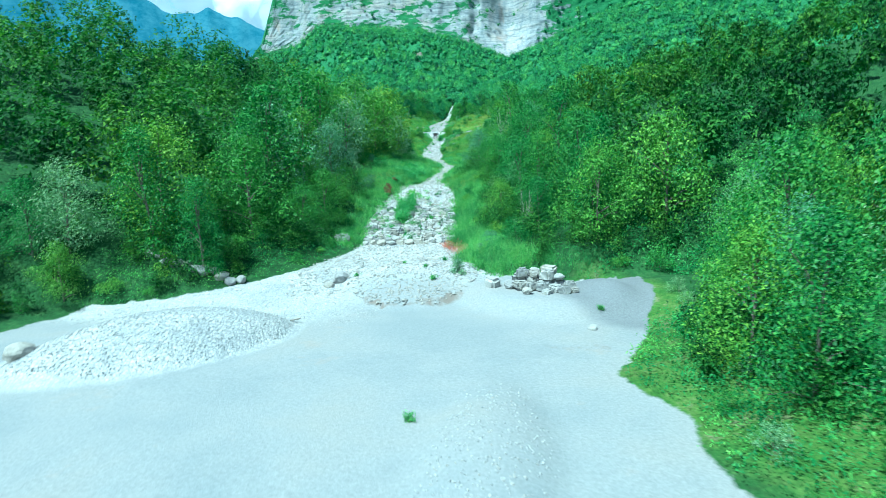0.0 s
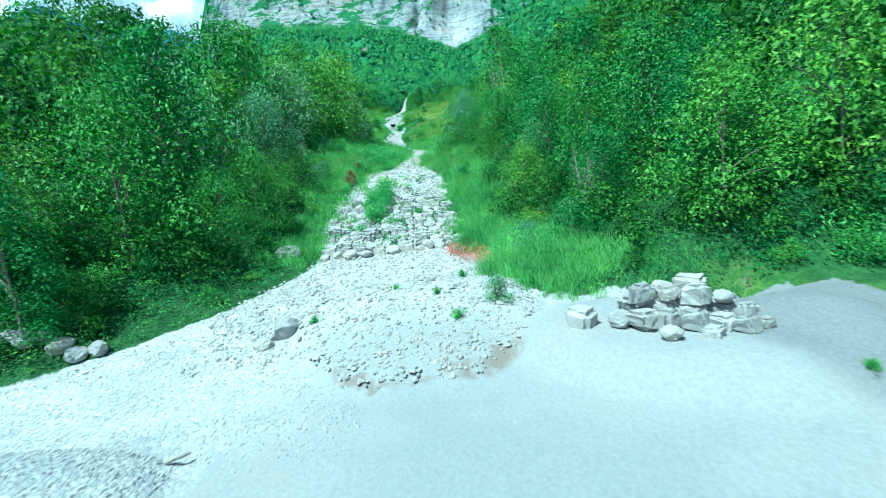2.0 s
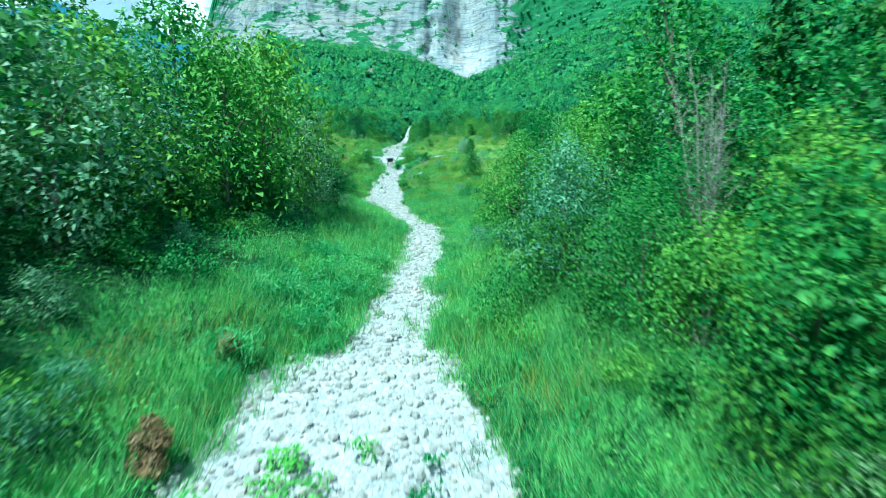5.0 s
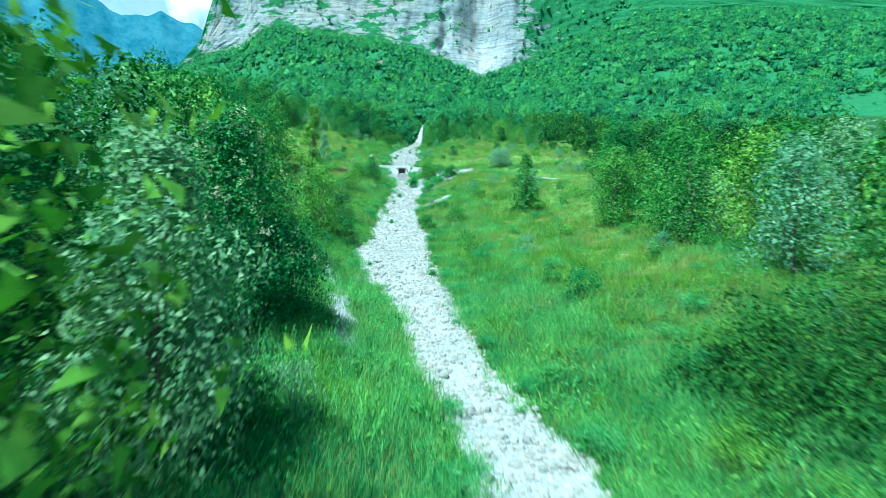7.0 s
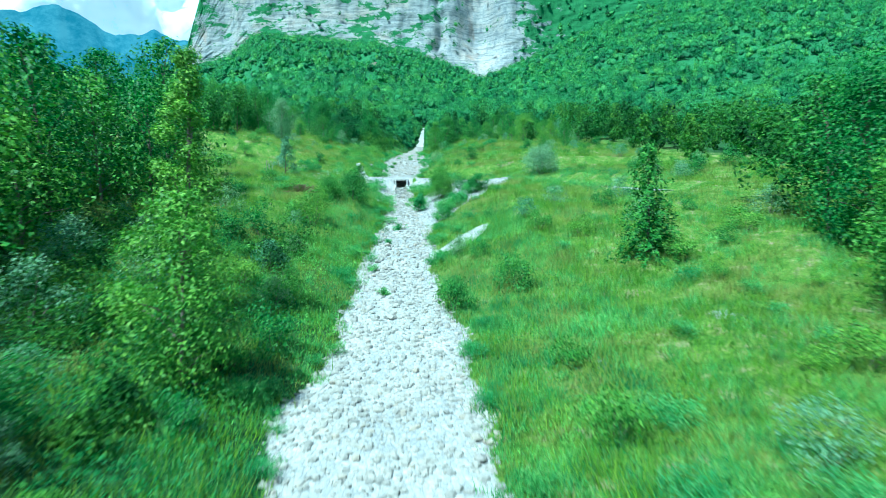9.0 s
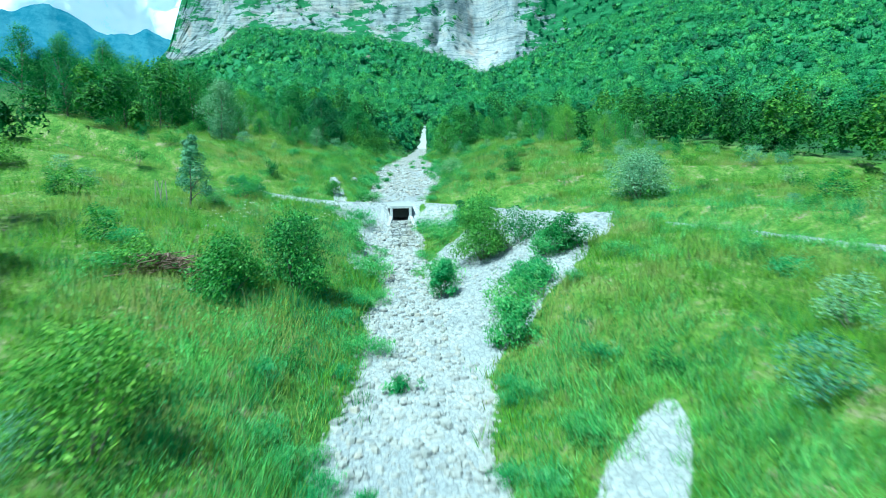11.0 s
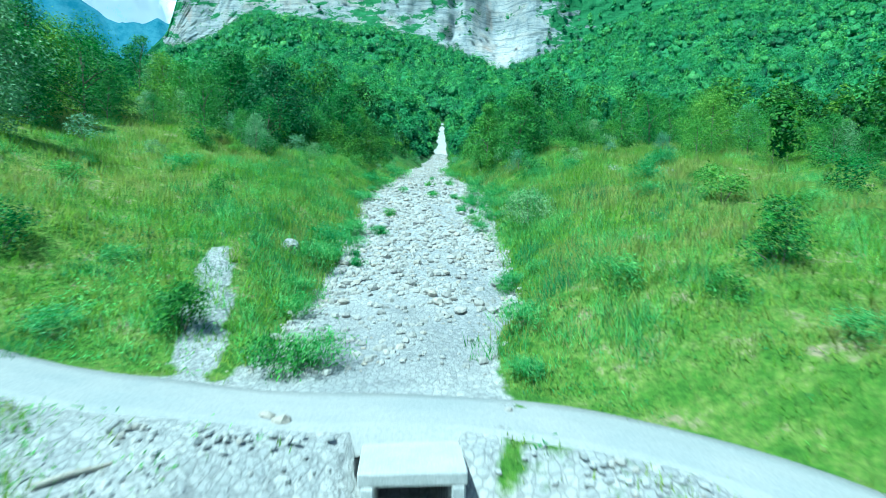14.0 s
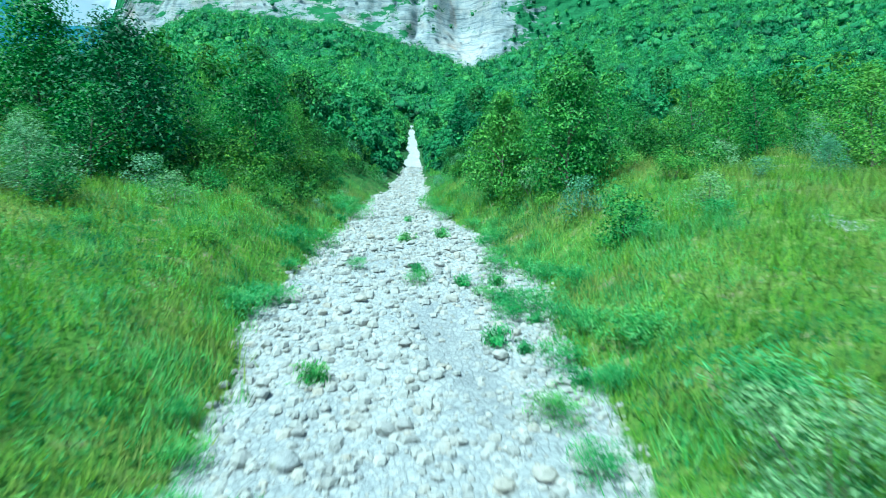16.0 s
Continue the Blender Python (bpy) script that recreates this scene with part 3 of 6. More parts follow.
R3 = R2[-1] + 900 * W
Z3 = Z2[-1] + np.interp(A3, [-100, -24, -18, 20, 30, 100], [-60, -60, 120, 120, 20, -60]) * W
AA, RA, ZA = np.concatenate([A, A2, A3]), np.concatenate([RR, R2, R3]), np.concatenate([ZZ, Z2, Z3])
MV = np.stack([ORIGIN[0] + RA * np.sin(np.radians(AA)), ORIGIN[1] + RA * np.cos(np.radians(AA)), ZA], -1)
mount = mesh_object("mountain", MV.reshape(-1, 3), grid_faces(len(ma), len(AA)), MOUNTAIN, flat=False)
tagged(mount, "wooded mountainside under a tall pale limestone cliff", "mountain", kind="structure")
bare = np.interp(A2, [-100, -25, -21, -12, 12, 18, 24, 30, 100], [-.6, .3, .62, .55, .5, .2, -.1, -.35, -.6])
bare = bare + 0.35 * np.exp(-((A2 - 9.5) / 3.0) ** 2) - 0.3 * smooth(.5, 1, V)
cliffness = np.concatenate([np.where(U > 0.97, 0.2, -0.75) + 0.95 * np.exp(-(((A + 2.9) / 0.8) ** 2 + ((RR - 335) / 14) ** 2)) + 0.6 * np.exp(-(((A - 24.5) / 0.9) ** 2 + ((RR - 470) / 14) ** 2)), bare, np.full(A3.shape, -0.2)])
set_attribute(mount, "cliff", cliffness)

# far ranges to one side of the cliff, haze painted into their colour
for nm, dist, lab, mat, pk in (("far_range", 1700, "wooded ridge far behind the cliff, blue haze in its colour", FAR_BLUE, ((-60, 8), (-46, 10), (-38, 11.5), (-33, 12.6), (-28, 14.6), (-24.5, 16.2), (-21, 15.5), (-14, 11))),
                               ("far_peaks", 3300, "pale blue peaks under cloud, mist in their colour", FAR_ROCK, ((-60, 14), (-50, 17.5), (-43, 18.5), (-37, 20.5), (-33, 19), (-29, 20), (-25, 18.2), (-22, 19), (-17, 17), (-10, 12)))):
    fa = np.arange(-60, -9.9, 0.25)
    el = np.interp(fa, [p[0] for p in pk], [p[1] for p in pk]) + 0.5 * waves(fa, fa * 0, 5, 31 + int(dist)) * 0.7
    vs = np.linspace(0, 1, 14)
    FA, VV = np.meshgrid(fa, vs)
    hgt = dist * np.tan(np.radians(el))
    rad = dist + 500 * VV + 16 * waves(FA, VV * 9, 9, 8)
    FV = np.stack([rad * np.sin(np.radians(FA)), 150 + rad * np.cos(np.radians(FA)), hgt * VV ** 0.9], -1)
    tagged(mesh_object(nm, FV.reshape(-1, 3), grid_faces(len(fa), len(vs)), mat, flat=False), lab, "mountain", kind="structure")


ca, cv = np.arange(-62, 62, 1.0), np.linspace(0, 1, 20)
CA, CV = np.meshgrid(ca, cv)
cr = 4300 + 120 * waves(CA, CV * 20, 7, 61)
chh = 500 + 1500 * CV + 90 * waves(CA, CV * 20, 11, 62)
tagged(mesh_object("cloud_bank", np.stack([cr * np.sin(np.radians(CA)), cr * np.cos(np.radians(CA)), chh], -1).reshape(-1, 3), grid_faces(len(ca), len(cv)), CLOUD, flat=False), "pale white summer cloud behind the peaks", "cloud", kind="structure")


# ---- road and culvert ----
def ribbon(name, pts, width, thick, mat, step=0.7):
    p = np.array(pts, float)
    s = np.r_[0, np.cumsum(np.hypot(*np.diff(p[:, :2], axis=0).T))]
    q = np.arange(0, s[-1], step)
    c = np.stack([np.interp(q, s, p[:, i]) for i in range(3)], 1)
    for _ in range(6):
        c[1:-1] = (c[:-2] + 2 * c[1:-1] + c[2:]) / 4
    t = np.gradient(c[:, :2], axis=0)
    t /= np.linalg.norm(t, axis=1)[:, None]
    nrm = np.stack([-t[:, 1], t[:, 0]], 1)
    offs = np.array([-0.5, -0.42, -0.28, -0.1, 0.1, 0.28, 0.42, 0.5]) * width
    hh = np.array([-thick, 0.0, -0.03, 0.02, 0.02, -0.03, 0.0, -thick])
    V_ = np.empty((len(c), len(offs), 3))
    for j, (o, h) in enumerate(zip(offs, hh)):
        wob = o * (1 + 0.06 * np.sin(q * 1.3 + j))
        V_[:, j, :2] = c[:, :2] + nrm * wob[:, None]
        V_[:, j, 2] = c[:, 2] + h
    return mesh_object(name, V_.reshape(-1, 3), grid_faces(len(offs), len(c))[:, ::-1], mat, flat=False)


tagged(ribbon("road", ROAD_PTS, 2.5, 0.5, ROAD), "narrow pale gravel farm track crossing the streambed", "road", kind="structure")


def box(bm, x0, x1, y0, y1, z0, z1, bevel=0.02):
    m = Matrix.LocRotScale(((x0 + x1) / 2, (y0 + y1) / 2, (z0 + z1) / 2), None, (x1 - x0, y1 - y0, z1 - z0))
    r = bmesh.ops.create_cube(bm, size=1.0, matrix=m)
    es = list({e for v in r["verts"] for e in v.link_edges})
    if bevel:
        bmesh.ops.bevel(bm, geom=es, offset=bevel, segments=1, affect="EDGES")


def single_box(name, parent, mat, *dims, bevel=0.03, label=""):
    bm = bmesh.new()
    box(bm, *dims, bevel)
    return part(name, bm, mat, parent, label)


culvert = tagged(new("culvert"), "concrete box culvert under the gravel track, open mouth", "culvert")
culvert.location = (-2.15, 213.6, 20.9)
for nm, d in (("side_wall", (-0.95, -0.7, -0.4, 3.0, -0.1, 1.2)), ("side_wall", (0.7, 0.95, -0.4, 3.0, -0.1, 1.2)), ("lintel", (-1.0, 1.0, -0.36, 3.0, 1.2, 1.46)),
              ("floor_slab", (-0.72, 0.72, -0.9, 3.0, -0.25, 0.1)), ("back_wall", (-0.7, 0.7, 2.8, 3.0, 0.1, 1.2))):
    single_box(nm, culvert, CONCRETE, *d)
for s in (-1, 1):
    bm = bmesh.new()
    a, b = sorted((s * 0.72, s * 0.98))
    box(bm, a, b, -2.6, -0.4, -1.2, 0.55, 0.02)
    for v in bm.verts:
        f = (-0.4 - v.co.y) / 2.2
        v.co.z -= 0.75 * f
        v.co.x += s * 0.25 * f
    part("channel_wall", bm, CONCRETE, culvert)


# ---- plants ----
def leaves(centres, outward, count, size, spread, seed, ratio=0.55, ruffle=0.55):
    """Pointed leaves that face outward, round each centre, as vertices and triangles."""
    r = np.random.default_rng(seed)
    n = len(centres) * count
    c = np.repeat(centres, count, 0) + r.normal(0, 1, (n, 3)) * np.repeat(spread, count, 0)
    face = np.repeat(outward, count, 0)
    face = face / (np.linalg.norm(face, axis=1)[:, None] + 1e-9) + r.normal(0, ruffle, (n, 3))
    face /= np.linalg.norm(face, axis=1)[:, None] + 1e-9
    o = np.cross(face, r.normal(0, 1, (n, 3)))
    o /= np.linalg.norm(o, axis=1)[:, None] + 1e-9
    side = np.cross(o, face)
    ln = size * r.uniform(0.6, 1.4, n)[:, None]
    wd = ln * ratio * 0.5
    v = np.stack([c - o * ln * 0.5 - side * wd, c - o * ln * 0.4 + side * wd, c + o * ln * 0.5], 1)
    return v.reshape(-1, 3), np.arange(3 * n).reshape(-1, 3)


def lobes(centres, radii, per, size, seed, squash=0.85, ratio=0.6, ruffle=0.48, lift=0.25, loose=0.24):
    """Leafy lobes: leaves that face outward all round each centre."""
    r = np.random.default_rng(seed)
    n = len(centres)
    u = r.normal(0, 1, (n * per, 3)) + (0, 0, lift)
    u /= np.linalg.norm(u, axis=1)[:, None]
    rad = np.repeat(radii, per)[:, None]
    c = np.repeat(centres, per, 0) + u * rad * np.clip(r.normal(0.95, loose, (n * per, 1)), 0.5, 1.5) * (1, 1, squash)
    lv_, lf_ = leaves(c, u + (0, 0, 0.25), 1, size, np.zeros((n * per, 3)), seed + 1, ratio, ruffle)
    return lv_, lf_


GOLD = 1.618
ICO_V = np.array([(a * s1, b * s2, 0) for a, b in ((1, GOLD),) for s1 in (-1, 1) for s2 in (-1, 1)]) / 1.9
ICO_V = np.concatenate([ICO_V, np.roll(ICO_V, 1, 1), np.roll(ICO_V, 2, 1)])
near_ = np.linalg.norm(ICO_V[:, None] - ICO_V[None], axis=2) < 1.1
ICO_F = np.array([t for t in itertools.combinations(range(12), 3) if near_[t[0], t[1]] and near_[t[1], t[2]] and near_[t[0], t[2]]])
turned = np.einsum("ij,ij->i", np.cross(ICO_V[ICO_F[:, 1]] - ICO_V[ICO_F[:, 0]], ICO_V[ICO_F[:, 2]] - ICO_V[ICO_F[:, 0]]), ICO_V[ICO_F[:, 0]]) < 0
ICO_F[turned] = ICO_F[turned][:, ::-1]


def filler_cores(centres, radii, seed):
    """Dense uneven filler cores for the inside of leafy crowns."""
    r = np.random.default_rng(seed)
    n = len(centres)
    a = r.uniform(0, 6.283, n)
    c, s_ = np.cos(a)[:, None], np.sin(a)[:, None]
    v = np.stack([ICO_V[:, 0] * c - ICO_V[:, 1] * s_, ICO_V[:, 0] * s_ + ICO_V[:, 1] * c, np.broadcast_to(ICO_V[:, 2], (n, 12))], -1)
    v = centres[:, None] + v * radii[:, None, None] * r.uniform(0.55, 1.25, (n, 12, 1))
    return v.reshape(-1, 3), (ICO_F[None] + (np.arange(n) * 12)[:, None, None]).reshape(-1, 3)


def tube(path, radii, sides=6):
    path = np.asarray(path, float)
    t = np.gradient(path, axis=0)
    t /= np.linalg.norm(t, axis=1)[:, None] + 1e-9
    ref = np.array([0.3, 0.9, 0.2])
    u = np.cross(t, ref)
    u /= np.linalg.norm(u, axis=1)[:, None] + 1e-9
    w = np.cross(t, u)
    a = np.linspace(0, 2 * np.pi, sides, endpoint=False)
    ring = path[:, None] + np.asarray(radii)[:, None, None] * (np.cos(a)[None, :, None] * u[:, None] + np.sin(a)[None, :, None] * w[:, None])
    f = []
    for i in range(len(path) - 1):
        for j in range(sides):
            k = (j + 1) % sides
            f.append((i * sides + j, i * sides + k, (i + 1) * sides + k, (i + 1) * sides + j))
    return ring.reshape(-1, 3), np.array(f)


def join(pieces):
    vs, fs, n = [], [], 0
    for v, f in pieces:
        vs.append(v)
        fs.append(f + n)
        n += len(v)
    return np.concatenate(vs), np.concatenate(fs)


def broad_tree(name, seed, height, width, leaf_mat, bark, count, per, size, low=0.12, label="", cat="tree", tips=None):
    """A tree with trunk and limbs, and a crown of leafy lobes of uneven outline."""
    r = np.random.default_rng(seed)
    root = new(name)
    lean = r.normal(0, 0.04, 2)
    hs = np.linspace(0, 1, 7)
    trunk = np.stack([lean[0] * height * hs ** 2 + 0.08 * np.sin(hs * 5 + seed), lean[1] * height * hs ** 2, hs * height * 0.86 - 0.3], 1)
    wood_ = [tube(trunk, np.interp(hs, [0, 1], [0.014 * height, 0.003 * height]))]
    cen, rad = [], []
    for i in range(count):
        h = low + (0.97 - low) * (i + r.uniform(0, 1)) / count
        prof = (np.sin(np.pi * np.clip((h + 0.12) / 1.16, 0, 1) ** 0.8)) ** 0.75
        a = i * 2.4 + r.uniform(-0.5, 0.5)
        lobe = 0.2 * width * r.uniform(0.7, 1.3) * (0.62 + 0.38 * prof)
        out_ = max(0.0, 0.5 * width * prof * r.uniform(0.45, 1.12) - lobe * 0.6)
        base = np.array([np.interp(h * 0.8, hs, trunk[:, 0]), np.interp(h * 0.8, hs, trunk[:, 1]), 0])
        p = base + (out_ * np.cos(a), out_ * np.sin(a), h * height * r.uniform(0.95, 1.04))
        cen.append(p)
        rad.append(lobe)
        if i % 3 == 0:
            b = base + (0, 0, max(0.1, h * height * 0.72 - 0.3))
            mid = (b + p) / 2 + (0, 0, 0.1 * height * 0.3)
            wood_.append(tube(np.array([b, mid, p]), np.array([0.008, 0.005, 0.002]) * height, 4))
    wv, wf = join(wood_)
    mesh_object("trunk", wv, wf, bark, root, flat=False)
    lv_, lf_ = lobes(np.array(cen), np.array(rad), int(per * 2.0), size * 0.7, seed + 1)
    mesh_object("crown", lv_, lf_, leaf_mat, root, flat=False)
    if tips:
        u = r.normal(0, 1, (170, 3)) + (0, 0, 0.5)
        u /= np.linalg.norm(u, axis=1)[:, None]
        k = r.integers(0, len(cen), 170)
        at = np.array(cen)[k] + u * np.array(rad)[k][:, None] * 1.02
        mesh_object("blossom", *leaves(at, u + (0, 0, 0.4), 16, 0.12, np.full((170, 3), 0.11), seed + 2, 0.7), tips, root, "pale cream-green flower heads")
    return tagged(root, label, cat)


def conifer(name, seed, height, width, label, mat=None):
    r = np.random.default_rng(seed)
    root = new(name)
    wv, wf = tube([(0, 0, -0.3), (0, 0, height * 0.5), (0, 0, height * 0.98)], [0.018 * height, 0.01 * height, 0.003])
    mesh_object("trunk", wv, wf, BARK, root, flat=False)
    cen, out_ = [], []
    tiers = 18
    for k in range(tiers):
        h = 0.04 + 0.94 * k / tiers
        reach = 0.5 * width * (1 - h) ** 0.75 * r.uniform(0.8, 1.15) + 0.08
        arms = max(4, int(12 * (1 - h)))
        for j in range(arms):
            a = j * 6.283 / arms + k * 1.3 + r.uniform(-.25, .25)
            for q in (0.3, 0.55, 0.8, 1.0):
                rad = reach * q * r.uniform(0.85, 1.1)
                cen.append((rad * np.cos(a), rad * np.sin(a), h * height - 0.15 * rad + 0.05 * r.normal()))
                out_.append((0.7 * np.cos(a), 0.7 * np.sin(a), 0.7))
    cen = np.array(cen)
    lv_, lf_ = leaves(cen, np.array(out_), 10, 0.25, np.full((len(cen), 3), 0.11 * height / 6), seed + 1, 0.45)
    mesh_object("crown", lv_, lf_, mat or LEAF_D, root)
    return tagged(root, label, "tree")


def shrub(name, seed, height, width, leaf_mat, count, per, size, label, cat="shrub"):
    r = np.random.default_rng(seed)
    root = new(name)
    cen, rad, wood_ = [], [], []
    for i in range(count):
        a, e = i * 2.4 + r.uniform(-.4, .4), r.uniform(0.0, 1.0)
        lobe = 0.2 * min(width, height * 1.2) * r.uniform(0.75, 1.25)
        out_ = max(0, 0.5 * width * np.sqrt(1 - e ** 2 * 0.85) * r.uniform(0.6, 1.05) - lobe * 0.6)
        p = np.array([out_ * np.cos(a), out_ * np.sin(a), lobe * 0.6 + (height - lobe * 1.4) * e])
        cen.append(p)
        rad.append(lobe)
        if i % 3 == 0:
            wood_.append(tube(np.array([(0.04 * np.cos(a), 0.04 * np.sin(a), -0.15), p * 0.55, p]), np.array([0.03, 0.018, 0.006]) * height / 2, 4))
    wv, wf = join(wood_)
    mesh_object("stem", wv, wf, BARK, root, flat=False)
    lv_, lf_ = lobes(np.array(cen), np.array(rad), int(per * 1.7), size * 0.75, seed + 1)
    mesh_object("foliage", lv_, lf_, leaf_mat, root, flat=False)
    return tagged(root, label, cat)


def bare_tree(name, seed, height, label):
    """Slender grey stems that fan out from one root, with fine leafless twigs."""
    r = np.random.default_rng(seed)
    root = new(name)
    for i in range(9):
        a, lean = i * 2.4, r.uniform(0.05, 0.24)
        d = np.array([np.cos(a) * lean, np.sin(a) * lean, 1.0])
        ln = height * r.uniform(0.65, 1.0)
        pts = np.array([(0, 0, -0.2), d * ln * 0.4, d * ln * 0.75 + r.normal(0, 0.05, 3), d * ln])
        pieces = [tube(pts, [0.024, 0.018, 0.011, 0.004], 5)]
        for s in range(20):
            h = 0.3 + 0.034 * s
            q = np.array([np.interp(h, [0, 0.4, 0.75, 1], pts[:, k]) for k in range(3)])
            e = np.array([r.normal(0, 0.5), r.normal(0, 0.5), 0.8])
            tw = ln * 0.22 * (1.15 - h) * r.uniform(0.6, 1.4)
            pieces.append(tube(np.array([q, q + e * tw * 0.5, q + e * tw + (0, 0, 0.06)]), [0.008, 0.006, 0.003], 3))
            for _ in range(2):
                e2 = e + r.normal(0, 0.5, 3)
                pieces.append(tube(np.array([q + e * tw * 0.4, q + e * tw * 0.4 + e2 * tw * 0.5]), [0.005, 0.003], 3))
        mesh_object("stem", *join(pieces), DEADWOOD, root, flat=False)
    return tagged(root, label, "tree")


def put_thing(proto, x, y, s=1.0, turn=0.0, first=False, dz=-0.1, tilt=0.0):
    z = float(ground(np.array([x]), np.array([y]))[0])
    m = pose(x, y, z + dz, tilt, 0, turn)
    if first:
        proto.matrix_basis = m @ Matrix.Diagonal((s, s, s, 1))
        return proto
    c = copy_thing(proto, m)
    c.scale = (s, s, s)
    return c


KINDS = (("broadleaf_tree", 11, 8.0, 5.6, LEAF_A, 24, 0.225, 0.05, "dense dark green broadleaf tree on the gully bank"),
         ("broadleaf_tree", 12, 7.0, 5.4, LEAF_B, 22, 0.225, 0.05, "bright yellow-green broadleaf tree on the gully bank"),
         ("alder_tree", 13, 9.0, 4.6, LEAF_A, 26, 0.21, 0.05, "tall slim dark green alder on the slope"),
         ("ash_tree", 14, 7.6, 5.8, LEAF_B, 24, 0.225, 0.1, "spreading light green ash tree with feathery crown"),
         ("willow_tree", 15, 6.2, 4.8, LEAF_C, 24, 0.18, 0.04, "silvery grey-green willow tree with fine leaves"),
         ("hornbeam_tree", 16, 7.4, 6.2, LEAF_A, 26, 0.21, 0.04, "wide bushy green hornbeam reaching down to the bank"))
TREE_KINDS = [broad_tree(nm, sd, h, w * 1.22, mt, BARK, c, 160, sz * 1.06, lo, label=lab) for nm, sd, h, w, mt, c, sz, lo, lab in KINDS]
SECOND_ROW = [broad_tree(nm, sd + 10, h, w * 1.22, mt, BARK, c, 78, sz * 1.5, lo, label=lab) for nm, sd, h, w, mt, c, sz, lo, lab in KINDS]
used = set()


def plant(kinds, k, x, y, s, turn, group):
    proto = kinds[k]
    first = proto.name not in used
    used.add(proto.name)
    return tagged(put_thing(proto, x, y, s, turn, first), group=group)


def scatter(box_, gap, accept, seed):
    r = np.random.default_rng(seed)
    x0, x1, y0, y1 = box_
    xx, yy = np.meshgrid(np.arange(x0, x1, gap), np.arange(y0, y1, gap))
    x = (xx + r.uniform(-.45, .45, xx.shape) * gap).ravel()
    y = (yy + r.uniform(-.45, .45, xx.shape) * gap).ravel()
    l, rr = edges(y)
    d = np.maximum(l - x, x - rr)
    ok = np.array([bool(accept(*p)) for p in zip(x, y, d)])
    q = r.uniform(0, 1, (len(x), 3))
    return [(x[i], y[i], d[i], *q[i]) for i in np.nonzero(ok)[0]]


def wooded(x, y, d):
    """Where the trees stand."""
    if x < 0:
        if y < 44:
            return d > 2.5 and y > 34
        if 103 < y < 119.5:
            return d > 13
        if y < 128:
            return d > (3.6 if y < 62 else 4.6 if y < 76 else 7.2 if y < 112 else 8.5)
        if y < 190:
            return d > 9 + (y - 128) * 0.13
        if y < 214:
            return d > 30
        if y < 246:
            return d > 31 - (y - 214) * 0.3
        return d > 7.5
    if y < 44:
        return d > 3.0 and y > 8
    if y < 100:
        return d > (4.4 if y < 60 else 4.0)
    if y < 122:
        return d > 5 + (y - 100) * 0.45
    if y < 172:
        return d > 15 + (y - 122) * 0.2
    if y < 240:
        return d > 36
    return d > 16 if y < 262 else d > 6


trees = scatter((-84, 84, 8, 300), 4.4, wooded, 5)
back = []
for x, y, d, a, b, c in trees:
    k = min(int(a * 6), 5)
    if y < 185 and d < (24 if (x > 0 and 112 < y < 175) or (x < 0 and y > 126) else 14):
        s = (0.72 + 0.42 * b) * (0.74 if d < 7 else 1.4 if x < 0 and 46 < y < 103 else 1.35 if x < 0 and 126 < y < 186 else 1.0)
        plant(TREE_KINDS if d < (13 if y < 62 else 9) else SECOND_ROW, k, x, y, s, c * 360, "trees on the gully banks")
    elif 246 < y < 290 and d < 34:
        s = (0.34 + 0.5 * b ** 1.4) * (0.75 if d < 9 else 1.0)
        plant(TREE_KINDS if y < 256 or d < 10 else SECOND_ROW, k, x, y, s, c * 360, "trees at the meadow edge")
    elif d < (60 if x > 0 or y < 150 else 32):
        back.append((x, y, (0.4 + 0.85 * b) * (1.4 if x < 0 and y < 185 else 1.0), d))


# tall dark stand at the upper corner of the meadow
r = np.random.default_rng(72)
for i in range(22):
    x, y = -25.5 - 1.15 * i + r.normal(0, .8), 240 + 5 * (i % 3) + r.normal(0, 1.2) + 0.1 * i
    plant(TREE_KINDS, (0, 2, 5, 2, 0, 3)[i % 6], x, y, r.uniform(0.7, 1.0) + 0.014 * i, r.uniform(0, 360), "trees at the meadow edge")


def wood(points, count, per, size, seed, wide=0.34, low=0.3):
    """Crowns of a whole wood, from arrays of x, y, z and height, with a tone for each tree."""
    r = np.random.default_rng(seed)
    fx, fy, fz, hgt = points
    cen, rad = [], []
    shape = r.uniform(0.7, 1.3, len(fx))
    for k in range(count):
        a = k * 2.4 + r.uniform(0, 6.283, len(fx))
        e = low + (0.86 - low) * (k + (r.uniform(0, 1, len(fx)) if count > 1 else 0.5)) / count
        lobe = hgt * wide * shape * (0.5 if count > 2 else 0.8) * r.uniform(0.75, 1.2, len(fx)) * (1.15 - 0.45 * e)
        out_ = np.maximum(0, hgt * wide * shape * np.sqrt(np.clip(1.05 - e ** 2, 0, 1)) * r.uniform(0.5, 1.1, len(fx)) - lobe * 0.5) * (k < count - 1)
        cen.append(np.stack([fx + out_ * np.cos(a), fy + out_ * np.sin(a), fz + hgt * e], 1))
        rad.append(lobe)
    patch = 0.5 + 0.3 * waves(fx, fy, 60, 91)
    tone = np.clip(patch + r.normal(0, 0.27, len(fx)), 0, 1)
    cen, rad, tones = np.concatenate(cen), np.concatenate(rad), np.tile(tone, count)
    leaf = lobes(cen, rad, per, size, seed + 1, 1.0, 0.75, 0.28, 0.55, 0.1)
    return (*leaf, np.repeat(tones, per * 3))


